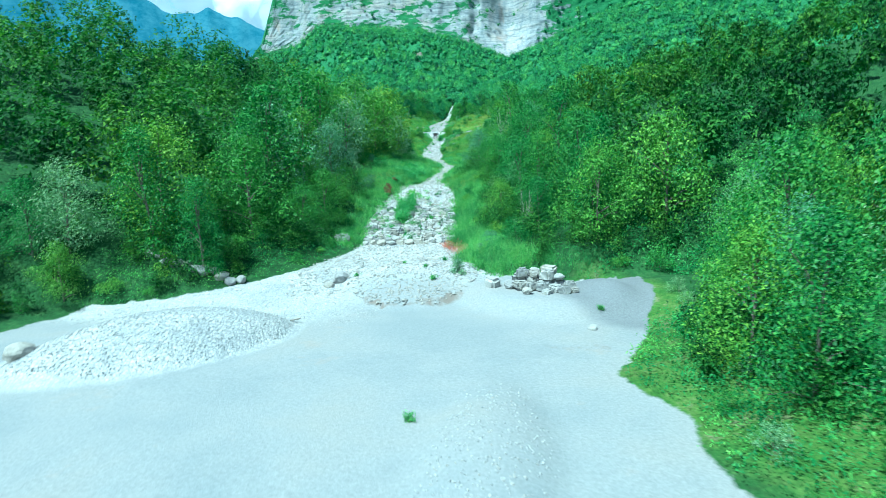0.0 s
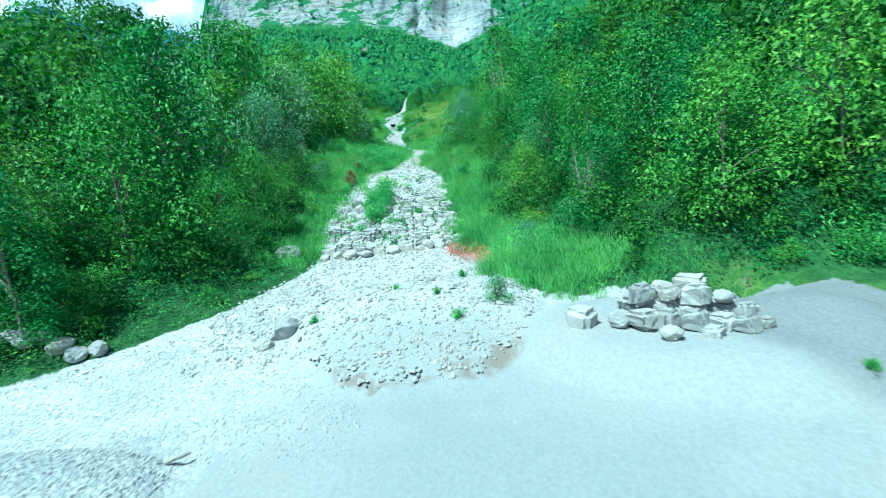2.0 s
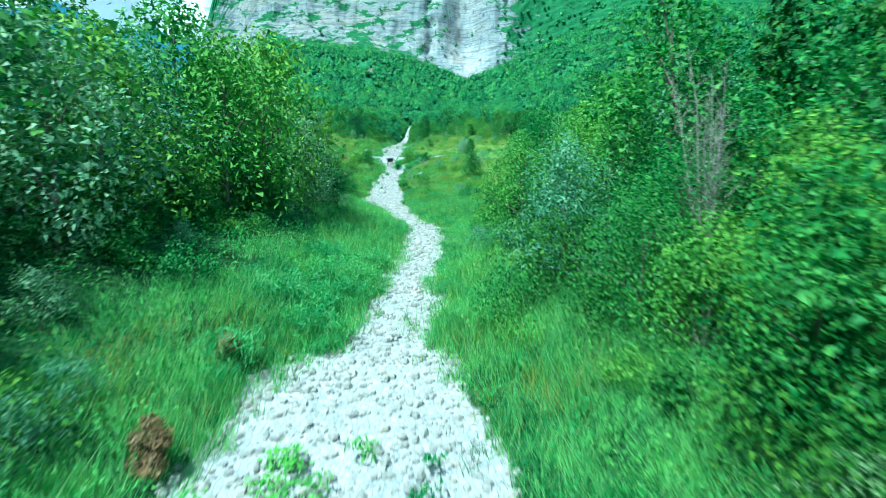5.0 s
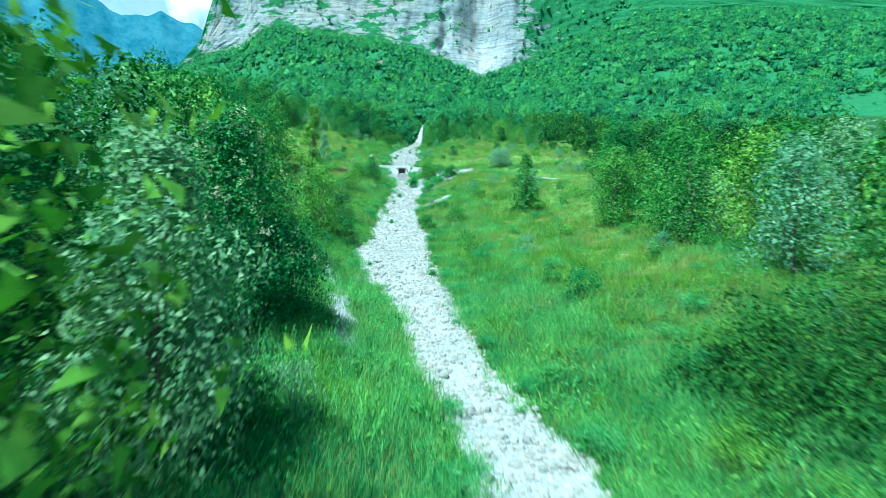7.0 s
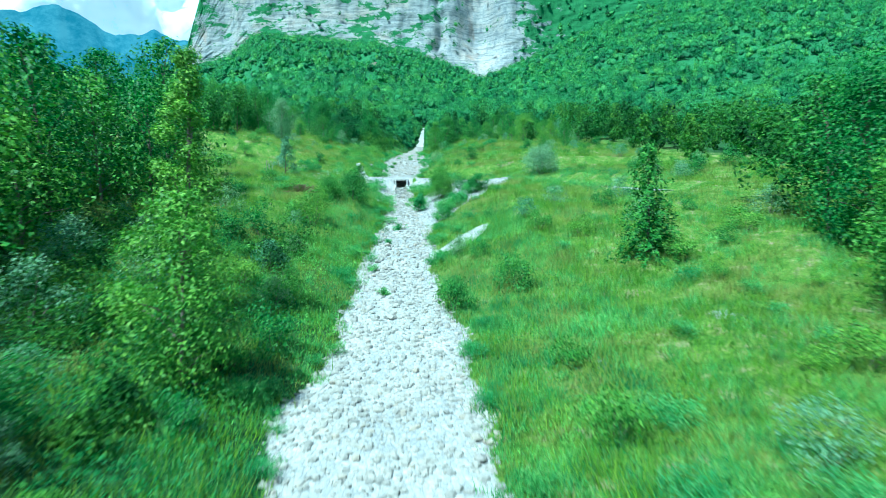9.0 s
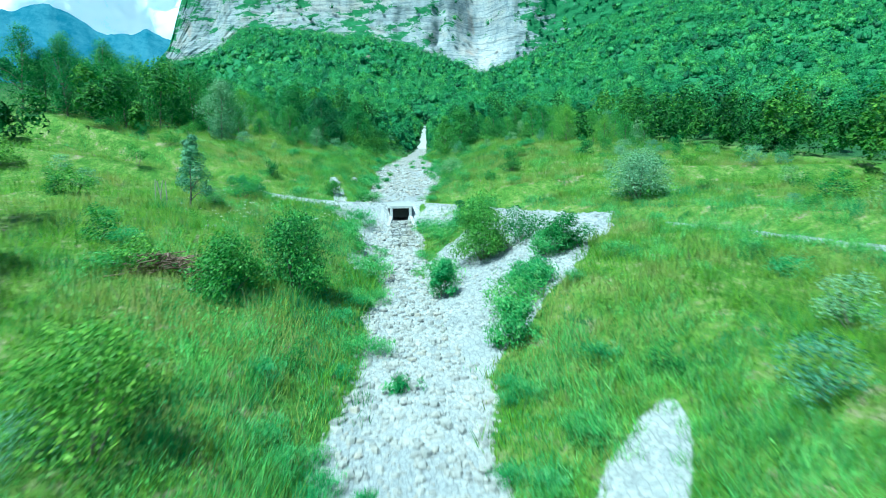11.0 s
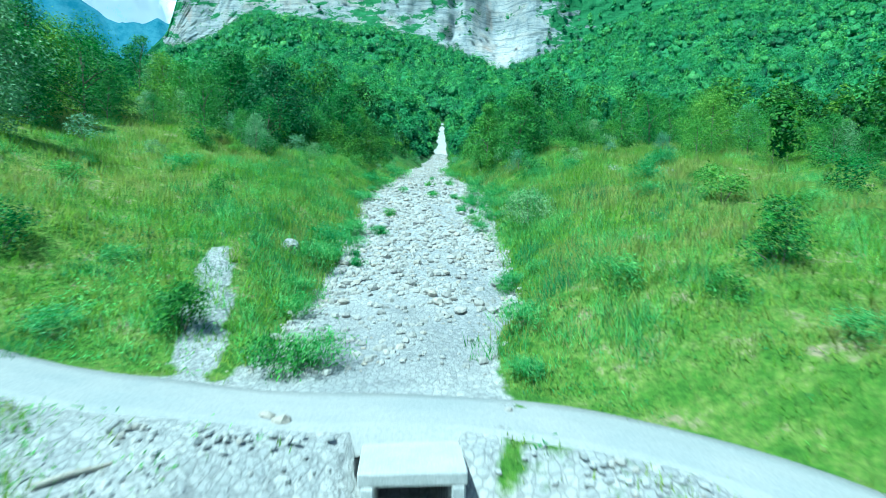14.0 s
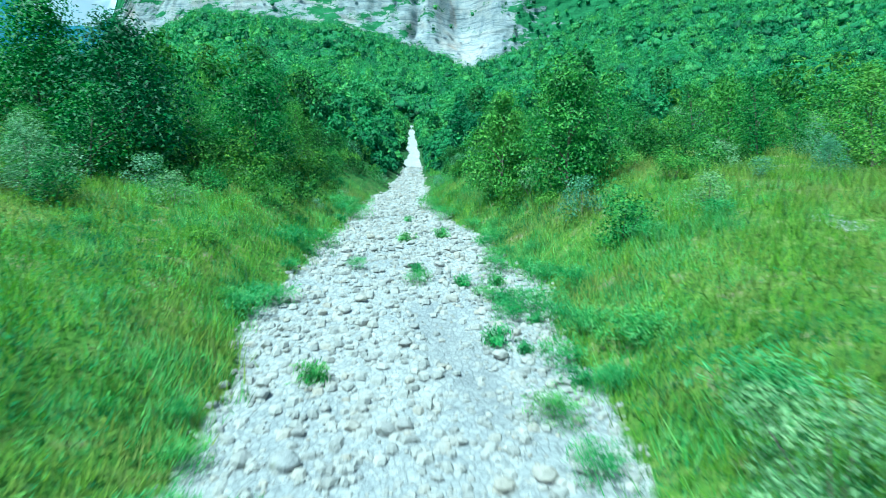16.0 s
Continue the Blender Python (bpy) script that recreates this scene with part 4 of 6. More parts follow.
def crowns(points, count, per, size, seed, wide=0.42, low=0.3):
    """Billowing crowns of a far wood: a darkened filler core with loose leaves round it, and a tone for each tree."""
    r = np.random.default_rng(seed)
    fx, fy, fz, hgt = points
    n = len(fx)
    slim = r.uniform(0.75, 1.25, n)
    tone = np.clip(0.53 + 0.26 * waves(fx, fy, 60, 91) + r.normal(0, 0.36, n), 0, 1)
    cen, rad = [], []
    for k in range(count):
        a, e = k * 2.4 + r.uniform(0, 6.283, n), (low + (0.8 - low) * k / (count - 1)) * r.uniform(0.9, 1.1, n)
        lobe = hgt * wide * slim * r.uniform(0.45, 0.8, n) * (1.2 - 0.5 * e)
        reach = np.maximum(0, hgt * wide * slim * r.uniform(0.7, 1.1, n) * (1.15 - 0.7 * e) - lobe * 0.5) * (k < count - 1)
        cen.append(np.stack([fx + reach * np.cos(a), fy + reach * np.sin(a), fz + hgt * e], 1))
        rad.append(lobe)
    cen, rad, tones = np.concatenate(cen), np.concatenate(rad), np.tile(tone, count)
    v, f = filler_cores(np.stack([fx, fy, fz + 0.42 * hgt], 1), hgt * wide * slim * 0.62, seed + 2)
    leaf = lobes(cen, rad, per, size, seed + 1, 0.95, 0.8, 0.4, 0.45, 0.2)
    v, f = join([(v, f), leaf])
    # cores at 0.7 tone: the crown's inner shade put into its colour
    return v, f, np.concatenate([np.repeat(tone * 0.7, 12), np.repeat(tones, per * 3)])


def wood_object(name, pieces, mat, label):
    v, f = join([p[:2] for p in pieces])
    ob = mesh_object(name, v, f, mat, flat=False)
    set_attribute(ob, "tone", np.concatenate([p[2] for p in pieces]))
    return tagged(ob, label, name, kind="stuff")


bx, by, bs, bd = (np.array(v) for v in zip(*back))
deep = bd > 30
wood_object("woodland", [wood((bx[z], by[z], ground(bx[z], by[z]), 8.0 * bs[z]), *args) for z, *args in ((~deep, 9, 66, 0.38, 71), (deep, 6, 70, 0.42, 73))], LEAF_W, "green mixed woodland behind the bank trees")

# thicket under the trees and rough bushes on the open banks
r = np.random.default_rng(77)
tx, ty, th = [], [], []
for side, y0, y1, d0, d1, k, lo, hi in ((-1, 38, 76, 2.2, 17, 190, 1.6, 3.6), (-1, 76, 106, 8, 17, 110, 1.6, 3.6), (-1, 106, 132, 7, 17, 100, 1.6, 3.6), (-1, 128, 172, 3, 16, 90, 1.0, 2.4), (-1, 256, 300, 1.5, 13, 170, 1.2, 3.4),
                                        (1, 46, 116, 3.6, 17, 370, 1.5, 3.6), (1, 16, 46, 2.5, 22, 140, 1.4, 3.4), (1, 256, 300, 1.5, 16, 150, 1.0, 3.0)):
    yk, dk = r.uniform(y0, y1, k), r.uniform(d0, d1, k)
    lk, rk = edges(yk)
    xk = lk - dk if side < 0 else rk + dk
    ok = (track_distance(xk, yk) > 3.4) & ~((ellipse(xk, yk, 12.6, 39, 5.6, 7, 20) < 1) | (ellipse(xk, yk, -6.3, 122, 3.0, 17, 6) < 1) | ((np.abs(xk - 5.5) < 5) & (np.abs(yk - 41) < 4)))
    tx, ty, th = tx + list(xk[ok]), ty + list(yk[ok]), th + list((r.uniform(lo, hi, k) * np.clip(0.5 + dk / 8, 0.5, 1))[ok])
tx, ty, th = np.array(tx), np.array(ty), np.array(th)
wood_object("thicket", [wood((tx, ty, ground(tx, ty) - 0.2, th), 6, 70, 0.15, 78, 0.55, 0.12)], LEAF_W, "dense tangle of leafy green bushes covering the banks")

# ---- forest on the mountain, past counting ----
r = np.random.default_rng(41)
n = 17000
fa, fu = r.uniform(-52, 52, n), np.sqrt(r.uniform(0.02, 1, n))
fr = 96 + (np.interp(fa, PEAK_A, FOOT_R) - 90) * (fu - 0.14) / 0.86
fx, fy = ORIGIN[0] + fr * np.sin(np.radians(fa)), ORIGIN[1] + fr * np.cos(np.radians(fa))
uu = (fr - 100) / (np.interp(fa, PEAK_A, FOOT_R) - 100)
fz = np.where(fr < 195, ground(fx, np.clip(fy, -60, 420)), forest_height(fa, fr) + waves(fx, fy, 90, 11) * 9 * smooth(205, 330, fr) * smooth(1.0, 0.8, uu))
l, rr = edges(fy)
open_bed = (fy < 350) & (fx > l - 2.2) & (fx < rr + 2.2)
rockspot = ((((fa + 2.7) / 1.0) ** 2 + ((fr - 345) / 17) ** 2) < 1) | ((((fa - 30.1) / 0.8) ** 2 + ((fr - 596) / 15) ** 2) < 1)
keep = ~open_bed & ~rockspot & (fy > 262) & ~((np.abs(fx - 2) < 38) & (fy < 289))
fx, fy, fz = fx[keep], fy[keep], fz[keep]
hgt = r.uniform(3.6, 8.6, len(fx)) * np.interp(np.hypot(fx, fy - 178), [100, 300, 600], [0.85, 1.0, 1.15])
# trees that climb the broken ground beside the cliff, and a few on its ledges
ta, tv = r.uniform(13, 56, 1500), r.uniform(0, 1, 1500) ** 1.3
ok = r.uniform(0, 1, 1500) < np.interp(ta, [13, 19, 26], [0.25, 0.7, 1])
la, lv_ = r.uniform(-23, 14, 110), r.uniform(0.02, 0.9, 110)
ta, tv = np.concatenate([ta[ok], la]), np.concatenate([tv[ok], lv_])
foot_r = np.interp(ta, PEAK_A, FOOT_R)
tr_ = foot_r + 70 * tv - 2
fx, fy = np.concatenate([fx, ORIGIN[0] + tr_ * np.sin(np.radians(ta))]), np.concatenate([fy, ORIGIN[1] + tr_ * np.cos(np.radians(ta))])
fz = np.concatenate([fz, forest_height(ta, foot_r) + np.interp(ta, PEAK_A, CLIFF_H) * tv - 2])
hgt = np.concatenate([hgt, r.uniform(5, 11, len(ta)) * np.where(np.arange(len(ta)) < ok.sum(), 1, 0.75)])
sy = r.uniform(288, 352, 620)
sl, sr = edges(sy)
sd = 0.9 + 6 * r.uniform(0, 1, 620) ** 1.4
sx = np.where(r.uniform(0, 1, 620) < 0.5, sl - sd, sr + sd)
fx, fy, fz = np.concatenate([fx, sx]), np.concatenate([fy, sy]), np.concatenate([fz, ground(sx, sy)])
hgt = np.concatenate([hgt, (1.4 + 0.42 * sd) * r.uniform(0.7, 1.2, 620)])
dist = np.hypot(fx, fy - 178)
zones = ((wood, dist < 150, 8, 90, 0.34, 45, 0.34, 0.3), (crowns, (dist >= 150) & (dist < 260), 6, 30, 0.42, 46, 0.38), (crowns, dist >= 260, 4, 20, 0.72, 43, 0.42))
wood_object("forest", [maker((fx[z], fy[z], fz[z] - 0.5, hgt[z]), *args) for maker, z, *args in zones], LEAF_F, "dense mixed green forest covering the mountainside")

# ---- notable single trees and shrubs ----
def special(maker, x, y, *args, turn=0.0, group="", **kw):
    ob = maker(*args, **kw)
    put_thing(ob, x, y, 1.0, turn, True)
    return tagged(ob, group=group) if group else ob


special(conifer, 12.7, 164.2, "hornbeam_tree", 101, 7.2, 4.2, "dense conical dark green tree alone in the meadow", LEAF_A)
special(broad_tree, -7.8, 108.5, "ash_tree", 102, 7.2, 4.6, LEAF_C, BARK, 26, 200, 0.230, 0.03, label="round silvery-green tree above the grassy bank")
special(broad_tree, -9.5, 119.6, "lime_tree", 103, 8.4, 6.6, LEAF_A, BARK, 41, 200, 0.216, 0.03, label="big bushy dark tree with pale flower heads on the bank", tips=TIPS)
special(broad_tree, -12.4, 130.5, "hornbeam_tree", 139, 8.2, 6.4, LEAF_A, BARK, 34, 190, 0.22, 0.02, label="big green hornbeam standing over the bank")
special(broad_tree, -12.8, 136.5, "hornbeam_tree", 140, 8.8, 6.0, LEAF_B, BARK, 32, 190, 0.22, 0.02, label="dense yellow-green hornbeam beside the darker one")
special(broad_tree, -11.8, 156.5, "poplar_tree", 104, 12.0, 3.0, LEAF_B, BARK, 30, 200, 0.202, 0.05, label="tall slim light green poplar on the bank")
special(broad_tree, -10.0, 150.5, "ash_tree", 105, 7.0, 5.0, LEAF_B, BARK, 23, 200, 0.216, 0.05, label="bright green young tree beside the poplar")
special(broad_tree, -22.8, 233.0, "willow_tree", 106, 7.2, 5.0, LEAF_C, BARK, 25, 200, 0.216, 0.03, label="silver-grey willow at the meadow edge")
special(broad_tree, -14.2, 259.0, "beech_tree", 107, 8.0, 8.0, LEAF_D, BARK, 34, 200, 0.288, 0.03, label="wide dark green tree with layered branches")
special(broad_tree, -20.0, 262.0, "beech_tree", 108, 8.4, 6.4, LEAF_A, BARK, 30, 200, 0.288, 0.03, label="leafy green tree beside the dark layered one")
special(broad_tree, -9.0, 266.0, "hornbeam_tree", 109, 6.5, 6.4, LEAF_A, BARK, 26, 200, 0.259, 0.03, label="low spreading green tree over the stream bank")
special(broad_tree, 8.2, 255.0, "hornbeam_tree", 110, 6.6, 5.2, LEAF_A, BARK, 30, 200, 0.230, 0.02, label="dense dark green tree at the top of the grassy bank")
special(broad_tree, 6.0, 260.0, "ash_tree", 111, 6.0, 4.2, LEAF_B, BARK, 22, 200, 0.230, 0.03, label="light green tree on the stream bank")
special(conifer, 10.4, 258.5, "spruce_tree", 112, 7.0, 3.6, "dark green spruce behind the bank tree")
special(broad_tree, -17.0, 205.0, "birch_tree", 113, 5.4, 2.4, LEAF_C, BARK, 14, 200, 0.173, 0.25, label="thin young birch in the meadow")
special(broad_tree, 22.6, 159.0, "hornbeam_tree", 114, 9.6, 7.0, LEAF_A, BARK, 34, 200, 0.259, 0.03, label="broad dark green tree at the edge of the meadow")
special(broad_tree, 19.0, 152.0, "ash_tree", 115, 8.0, 6.0, LEAF_B, BARK, 30, 200, 0.245, 0.03, label="light green leafy tree at the edge of the meadow")
special(broad_tree, 7.0, 72.4, "hornbeam_tree", 118, 5.6, 4.4, LEAF_A, BARK, 24, 200, 0.19, 0.03, label="bushy dark green hornbeam close above the streambed")
special(broad_tree, 8.6, 68.6, "hornbeam_tree", 119, 6.4, 5.0, LEAF_A, BARK, 26, 200, 0.19, 0.03, label="bushy green hornbeam on the steep bank")
special(bare_tree, 8.2, 78.5, "dead_tree", 116, 7.4, "leafless grey dead tree among the green ones")
special(shrub, 6.3, 51.0, "hazel_shrub", 134, 2.6, 3.0, LEAF_A, 14, 170, 0.14, "leafy dark bush at the foot of the bare tree")
special(shrub, 7.0, 76.6, "hazel_shrub", 135, 4.0, 3.6, LEAF_B, 16, 170, 0.15, "leafy green bush under the dead tree")
special(bare_tree, 7.4, 52.4, "dead_tree", 117, 4.2, "small bare grey tree leaning over the bank")
special(shrub, 2.3, 195.6, "willow_shrub", 120, 4.0, 3.5, LEAF_B, 26, 330, 0.14, "tall green willow bush growing out of the gravel")
special(shrub, 4.8, 196.4, "willow_shrub", 121, 2.6, 3.2, LEAF_A, 12, 170, 0.144, "grey-green willow bush on the gravel")
special(shrub, 6.0, 192.0, "willow_shrub", 122, 2.2, 3.0, LEAF_A, 12, 170, 0.137, "low green bush beside the gravel spread")
special(shrub, 17.4, 209.0, "willow_shrub", 123, 4.6, 5.8, LEAF_C, 30, 300, 0.158, "rounded silvery willow bush in the meadow")
special(shrub, 8.9, 219.5, "hazel_shrub", 124, 2.2, 2.4, LEAF_A, 11, 170, 0.122, "small dark green bush on the grassy slope")
special(shrub, 2.3, 206.4, "spruce_sapling", 125, 2.0, 1.1, LEAF_D, 9, 170, 0.108, "small dark spruce sapling beside the track", "sapling")
special(shrub, -9.2, 176.0, "hazel_shrub", 126, 3.4, 3.6, LEAF_B, 14, 170, 0.144, "leafy green bush on the stream bank")
special(shrub, 0.5, 161.5, "willow_shrub", 127, 2.4, 2.2, LEAF_A, 11, 170, 0.122, "dark green bush at the edge of the gravel")
special(shrub, 1.6, 171.0, "willow_shrub", 128, 1.6, 1.6, LEAF_C, 8, 170, 0.108, "pale green bush at the edge of the gravel")
special(shrub, 4.6, 234.4, "willow_shrub", 129, 2.2, 3.8, LEAF_C, 14, 170, 0.122, "soft pale green willow bush on the stream bank")
special(shrub, -8.6, 219.6, "willow_shrub", 138, 1.5, 2.0, LEAF_A, 10, 170, 0.108, "dark green bush among the gravel beside the track")
special(shrub, -5.6, 218.6, "willow_shrub", 130, 1.6, 2.0, LEAF_A, 9, 170, 0.108, "dark green bush beside the gravel above the track")
special(shrub, 1.0, 46.0, "willow_shrub", 131, 1.2, 1.4, LEAF_C, 8, 170, 0.101, "small pale bush at the foot of the bank")
special(shrub, -7.0, 188.4, "hazel_shrub", 136, 3.6, 3.6, LEAF_A, 26, 230, 0.14, "big dark green bush on the meadow bank")
special(shrub, -9.2, 186.2, "hazel_shrub", 137, 2.6, 3.0, LEAF_B, 18, 200, 0.14, "dark green bush on the meadow bank")
special(shrub, -0.3, 191.2, "willow_shrub", 141, 2.0, 1.7, REED, 14, 200, 0.13, "bushy fresh green willow on the gravel island")
special(shrub, 5.6, 192.4, "willow_shrub", 145, 1.5, 2.4, REED, 14, 200, 0.13, "low fresh green bush amid the gravel spread")
special(shrub, 3.6, 189.2, "willow_shrub", 146, 1.7, 2.2, REED, 14, 200, 0.13, "fresh green bush amid the gravel spread")
special(shrub, 1.7, 184.6, "willow_shrub", 142, 1.9, 2.0, REED, 14, 200, 0.13, "fresh green willow bush at the edge of the gravel")
# two added bushes: shade under the flowering tree put into their leaf colour
special(shrub, -7.9, 120.4, "hazel_shrub", 143, 4.8, 4.6, LEAF_D, 32, 230, 0.14, "dense dark bush at the foot of the flowering tree")
special(shrub, -8.6, 117.5, "hazel_shrub", 144, 4.2, 4.2, LEAF_D, 28, 230, 0.14, "dark green bush on the shaded bank")
special(shrub, -7.0, 75.6, "withered_shrub", 132, 1.5, 1.2, DRY, 7, 170, 0.122, "withered red-brown bush on the bank")
special(shrub, -6.6, 80.4, "withered_shrub", 133, 1.3, 1.0, DRY, 7, 170, 0.122, "withered brown bush beside the streambed")

# shrubs along the banks and in the meadow
SHRUBS = [
    shrub("bank_shrub", 201, 2.2, 2.6, LEAF_A, 9, 105, 0.151, "dark green leafy shrub on the bank"),
    shrub("bank_shrub", 202, 1.8, 2.4, LEAF_B, 8, 105, 0.144, "bright green leafy shrub on the bank"),
    shrub("bank_shrub", 203, 2.0, 2.4, LEAF_C, 8, 105, 0.128, "grey-green willow shrub on the bank"),
]


def shrubby(x, y, d):
    if x < 0:
        if y < 44:
            return 0.4 < d < 4
        if 78 < y < 130:
            return 5.0 < d < 8
        if y < 135:
            return 1.0 < d < 6.5
        if y < 195:
            return 1.6 < d < 15 and (y < 172 or math.sin(x * 3.1 + y * 5.7) > 0.6)
        if y < 245:
            return 6 < d < 34 and math.sin(x * 3.1 + y * 5.7) > 0.68
        return 0.9 < d < 12
    if y < 48:
        return 0.8 < d < 5 and y > 14
    if y < 112:
        return 1.4 < d < 5.5
    if y < 180:
        return 3 < d < 26 and math.sin(x * 2.3 + y * 4.1) > (0.3 if d < 14 else -0.1)
    if y < 246:
        return 5 < d < 40 and not (y < 209 and x < 13) and math.sin(x * 3.3 + y * 2.9) > (0.86 if d < 22 else 0.2)
    return 0.9 < d < 12


for x, y, d, a, b, c in scatter((-42, 46, 14, 300), 3.3, shrubby, 9):
    s = (0.5 + 0.65 * b) * (1.35 if x < 0 and 128 < y < 190 and d > 3 else 1.0)
    if d < 2.2:
        s *= 0.6
    if track_distance(np.array([x]), np.array([y]))[0] > 3.6 and not in_polygon(np.array([x]), np.array([y]), SPREAD)[0]:
        plant(SHRUBS, int(a * 2.999), x, y, s, c * 360, "shrubs on the banks")


# ---- low growth ----
def blades(x, y, height, per, seed, lean=0.35, wide=0.05):
    """Tufts of narrow bent blades on the ground."""
    r = np.random.default_rng(seed)
    n = len(x) * per
    bx, by = np.repeat(x, per) + r.normal(0, 0.16, n), np.repeat(y, per) + r.normal(0, 0.16, n)
    z = ground(bx, by) - 0.03
    h = np.repeat(height, per) * r.uniform(0.5, 1.25, n)
    a, q = r.uniform(0, 6.283, n), r.uniform(0, 6.283, n)
    ln = lean * h * r.uniform(0.3, 1.4, n)
    w = wide * r.uniform(0.7, 1.4, n)
    b0 = np.stack([bx - w * np.cos(q), by - w * np.sin(q), z], 1)
    b1 = np.stack([bx + w * np.cos(q), by + w * np.sin(q), z], 1)
    t = np.stack([bx + ln * np.cos(a), by + ln * np.sin(a), z + h], 1)
    return np.stack([b0, b1, t], 1).reshape(-1, 3), np.arange(3 * n).reshape(-1, 3)


def sown(n, x0, x1, y0, y1, seed):
    r = np.random.default_rng(seed)
    x, y = r.uniform(x0, x1, n), r.uniform(y0, y1, n)
    l, rr = edges(y)
    return x, y, np.maximum(l - x, x - rr), r


APRON = ((-0.9, 194), (-0.9, 214), (5.2, 213), (3.4, 206.5), (1.6, 202), (0.2, 198))


def off_track(x, y):
    bare_ = in_polygon(x, y, SPREAD) | (ellipse(x, y, -6.1, 128.5, 0.65, 11.5, 10) < 1)
    bare_ |= (ellipse(x, y, 13.2, 39.5, 4.4, 5.5, 20) < 1) | (ellipse(x, y, 2.4, 175, 1.0, 4.5, -35) < 1)
    bare_ |= (ellipse(x, y, -8.3, 221.0, .7, 4.2, 11) < 1) & (np.sin(x * 57.3 + y * 33.1) < 0.8)
    bare_ |= (np.abs(x + 2.15) < 1.9) & (y > 205) & (y < 217)
    keep_ = ~bare_ & (track_distance(x, y) > 1.4)
    keep_ &= ~in_polygon(x, y, APRON) | (np.sin(x * 63.1 + y * 41.7) > 0.45)
    thin = in_polygon(x, y, SLOPE_L)
    keep_ &= ~in_polygon(x, y, SLOPE_R) | (np.sin(x * 71.3 + y * 37.9) > 0.55)
    return keep_ & (~thin | (np.sin(x * 91.7 + y * 53.3) > 0.93))


# leafy herbs on the wooded banks
x, y, d, r = sown(112000, -26, 26, 10, 285, 301)
ok = (d > 0.25) & (d < np.where((y < 125) | ((x < 0) & (y < 170)), 15, 7)) & off_track(x, y)
ok &= ~((x > 0) & (y > 118) & (d > 3.0) & (r.uniform(0, 1, len(x)) > np.where(y < 180, 0.5, 0.3)))
ok &= (d < 7) | (x < 0) | (y < 125)
x, y, d = x[ok], y[ok], d[ok]
hh = r.uniform(0.15, 0.9, len(x)) * np.clip(d / 1.5 + 0.25, 0.3, 1) * np.clip(track_distance(x, y) / 5, 0.25, 1)
cen = np.stack([x, y, ground(x, y) + hh * 0.8], 1)
o = np.stack([r.normal(0, .5, len(x)), r.normal(0, .5, len(x)), np.full(len(x), 0.8)], 1)
shade = (y < 128) | ((x < 0) & (y < 170))
lv, lf = join([leaves(cen[z], o[z], k, size, np.stack([hh[z] * 0.3 + .15, hh[z] * 0.3 + .15, hh[z] * 0.3], 1), 302, wd, 0.4) for z, k, size, wd in ((shade, 9, 0.14, 0.45), (~shade, 9, 0.12, 0.3))])
x, y, d, r = sown(9000, 12, 38, 16, 66, 306)
ok = (d > 0.3) & off_track(x, y)
x, y = x[ok], y[ok]
hh = r.uniform(0.15, 0.9, len(x))
o = np.stack([r.normal(0, .5, len(x)), r.normal(0, .5, len(x)), np.full(len(x), 0.8)], 1)
lv, lf = join([(lv, lf), leaves(np.stack([x, y, ground(x, y) + hh * 0.8], 1), o, 7, 0.22, np.stack([hh * 0.3 + .16, hh * 0.3 + .16, hh * 0.3], 1), 311, 0.5)])
tagged(mesh_object("bank_herbs", lv, lf, HERB), "thick green herbs and nettles covering the banks", "undergrowth", kind="stuff")
# long grass: leaning blades, taller on the hummocks
x, y, d, r = sown(150000, -38, 42, 76, 275, 303)
ok = (d > 0.05) & off_track(x, y) & ((y > 112) | (d < 4)) & ((x > 0) | (y > 142) | (d < 5))
ok &= (d < 16) | (r.uniform(0, 1, len(x)) > 0.5)
x, y = x[ok], y[ok]
hh = (0.24 + 0.26 * np.clip(waves(x, y, 5, 92) + 0.4, 0, 1.4)) * np.clip(track_distance(x, y) / 5, 0.3, 1)
n = len(x) * 6
bx, by, bh = np.repeat(x, 6) + r.normal(0, .22, n), np.repeat(y, 6) + r.normal(0, .22, n), np.repeat(hh, 6) * r.uniform(.7, 1.9, n)
a, w, ln = r.uniform(0, 6.283, n), r.uniform(.010, .024, n), np.repeat(hh, 6) * r.uniform(.3, 1.3, n)
q = a + 1.57 + r.normal(0, .5, n)
z = ground(bx, by)
lv = np.stack([np.stack([bx - w * np.cos(q), by - w * np.sin(q), z], 1), np.stack([bx + w * np.cos(q), by + w * np.sin(q), z], 1), np.stack([bx + ln * np.cos(a), by + ln * np.sin(a), z + bh], 1)], 1).reshape(-1, 3)
tagged(mesh_object("meadow_grass", lv, np.arange(3 * n).reshape(-1, 3), GRASS), "long yellow-green summer grass on the banks and meadow", "grass", kind="stuff")
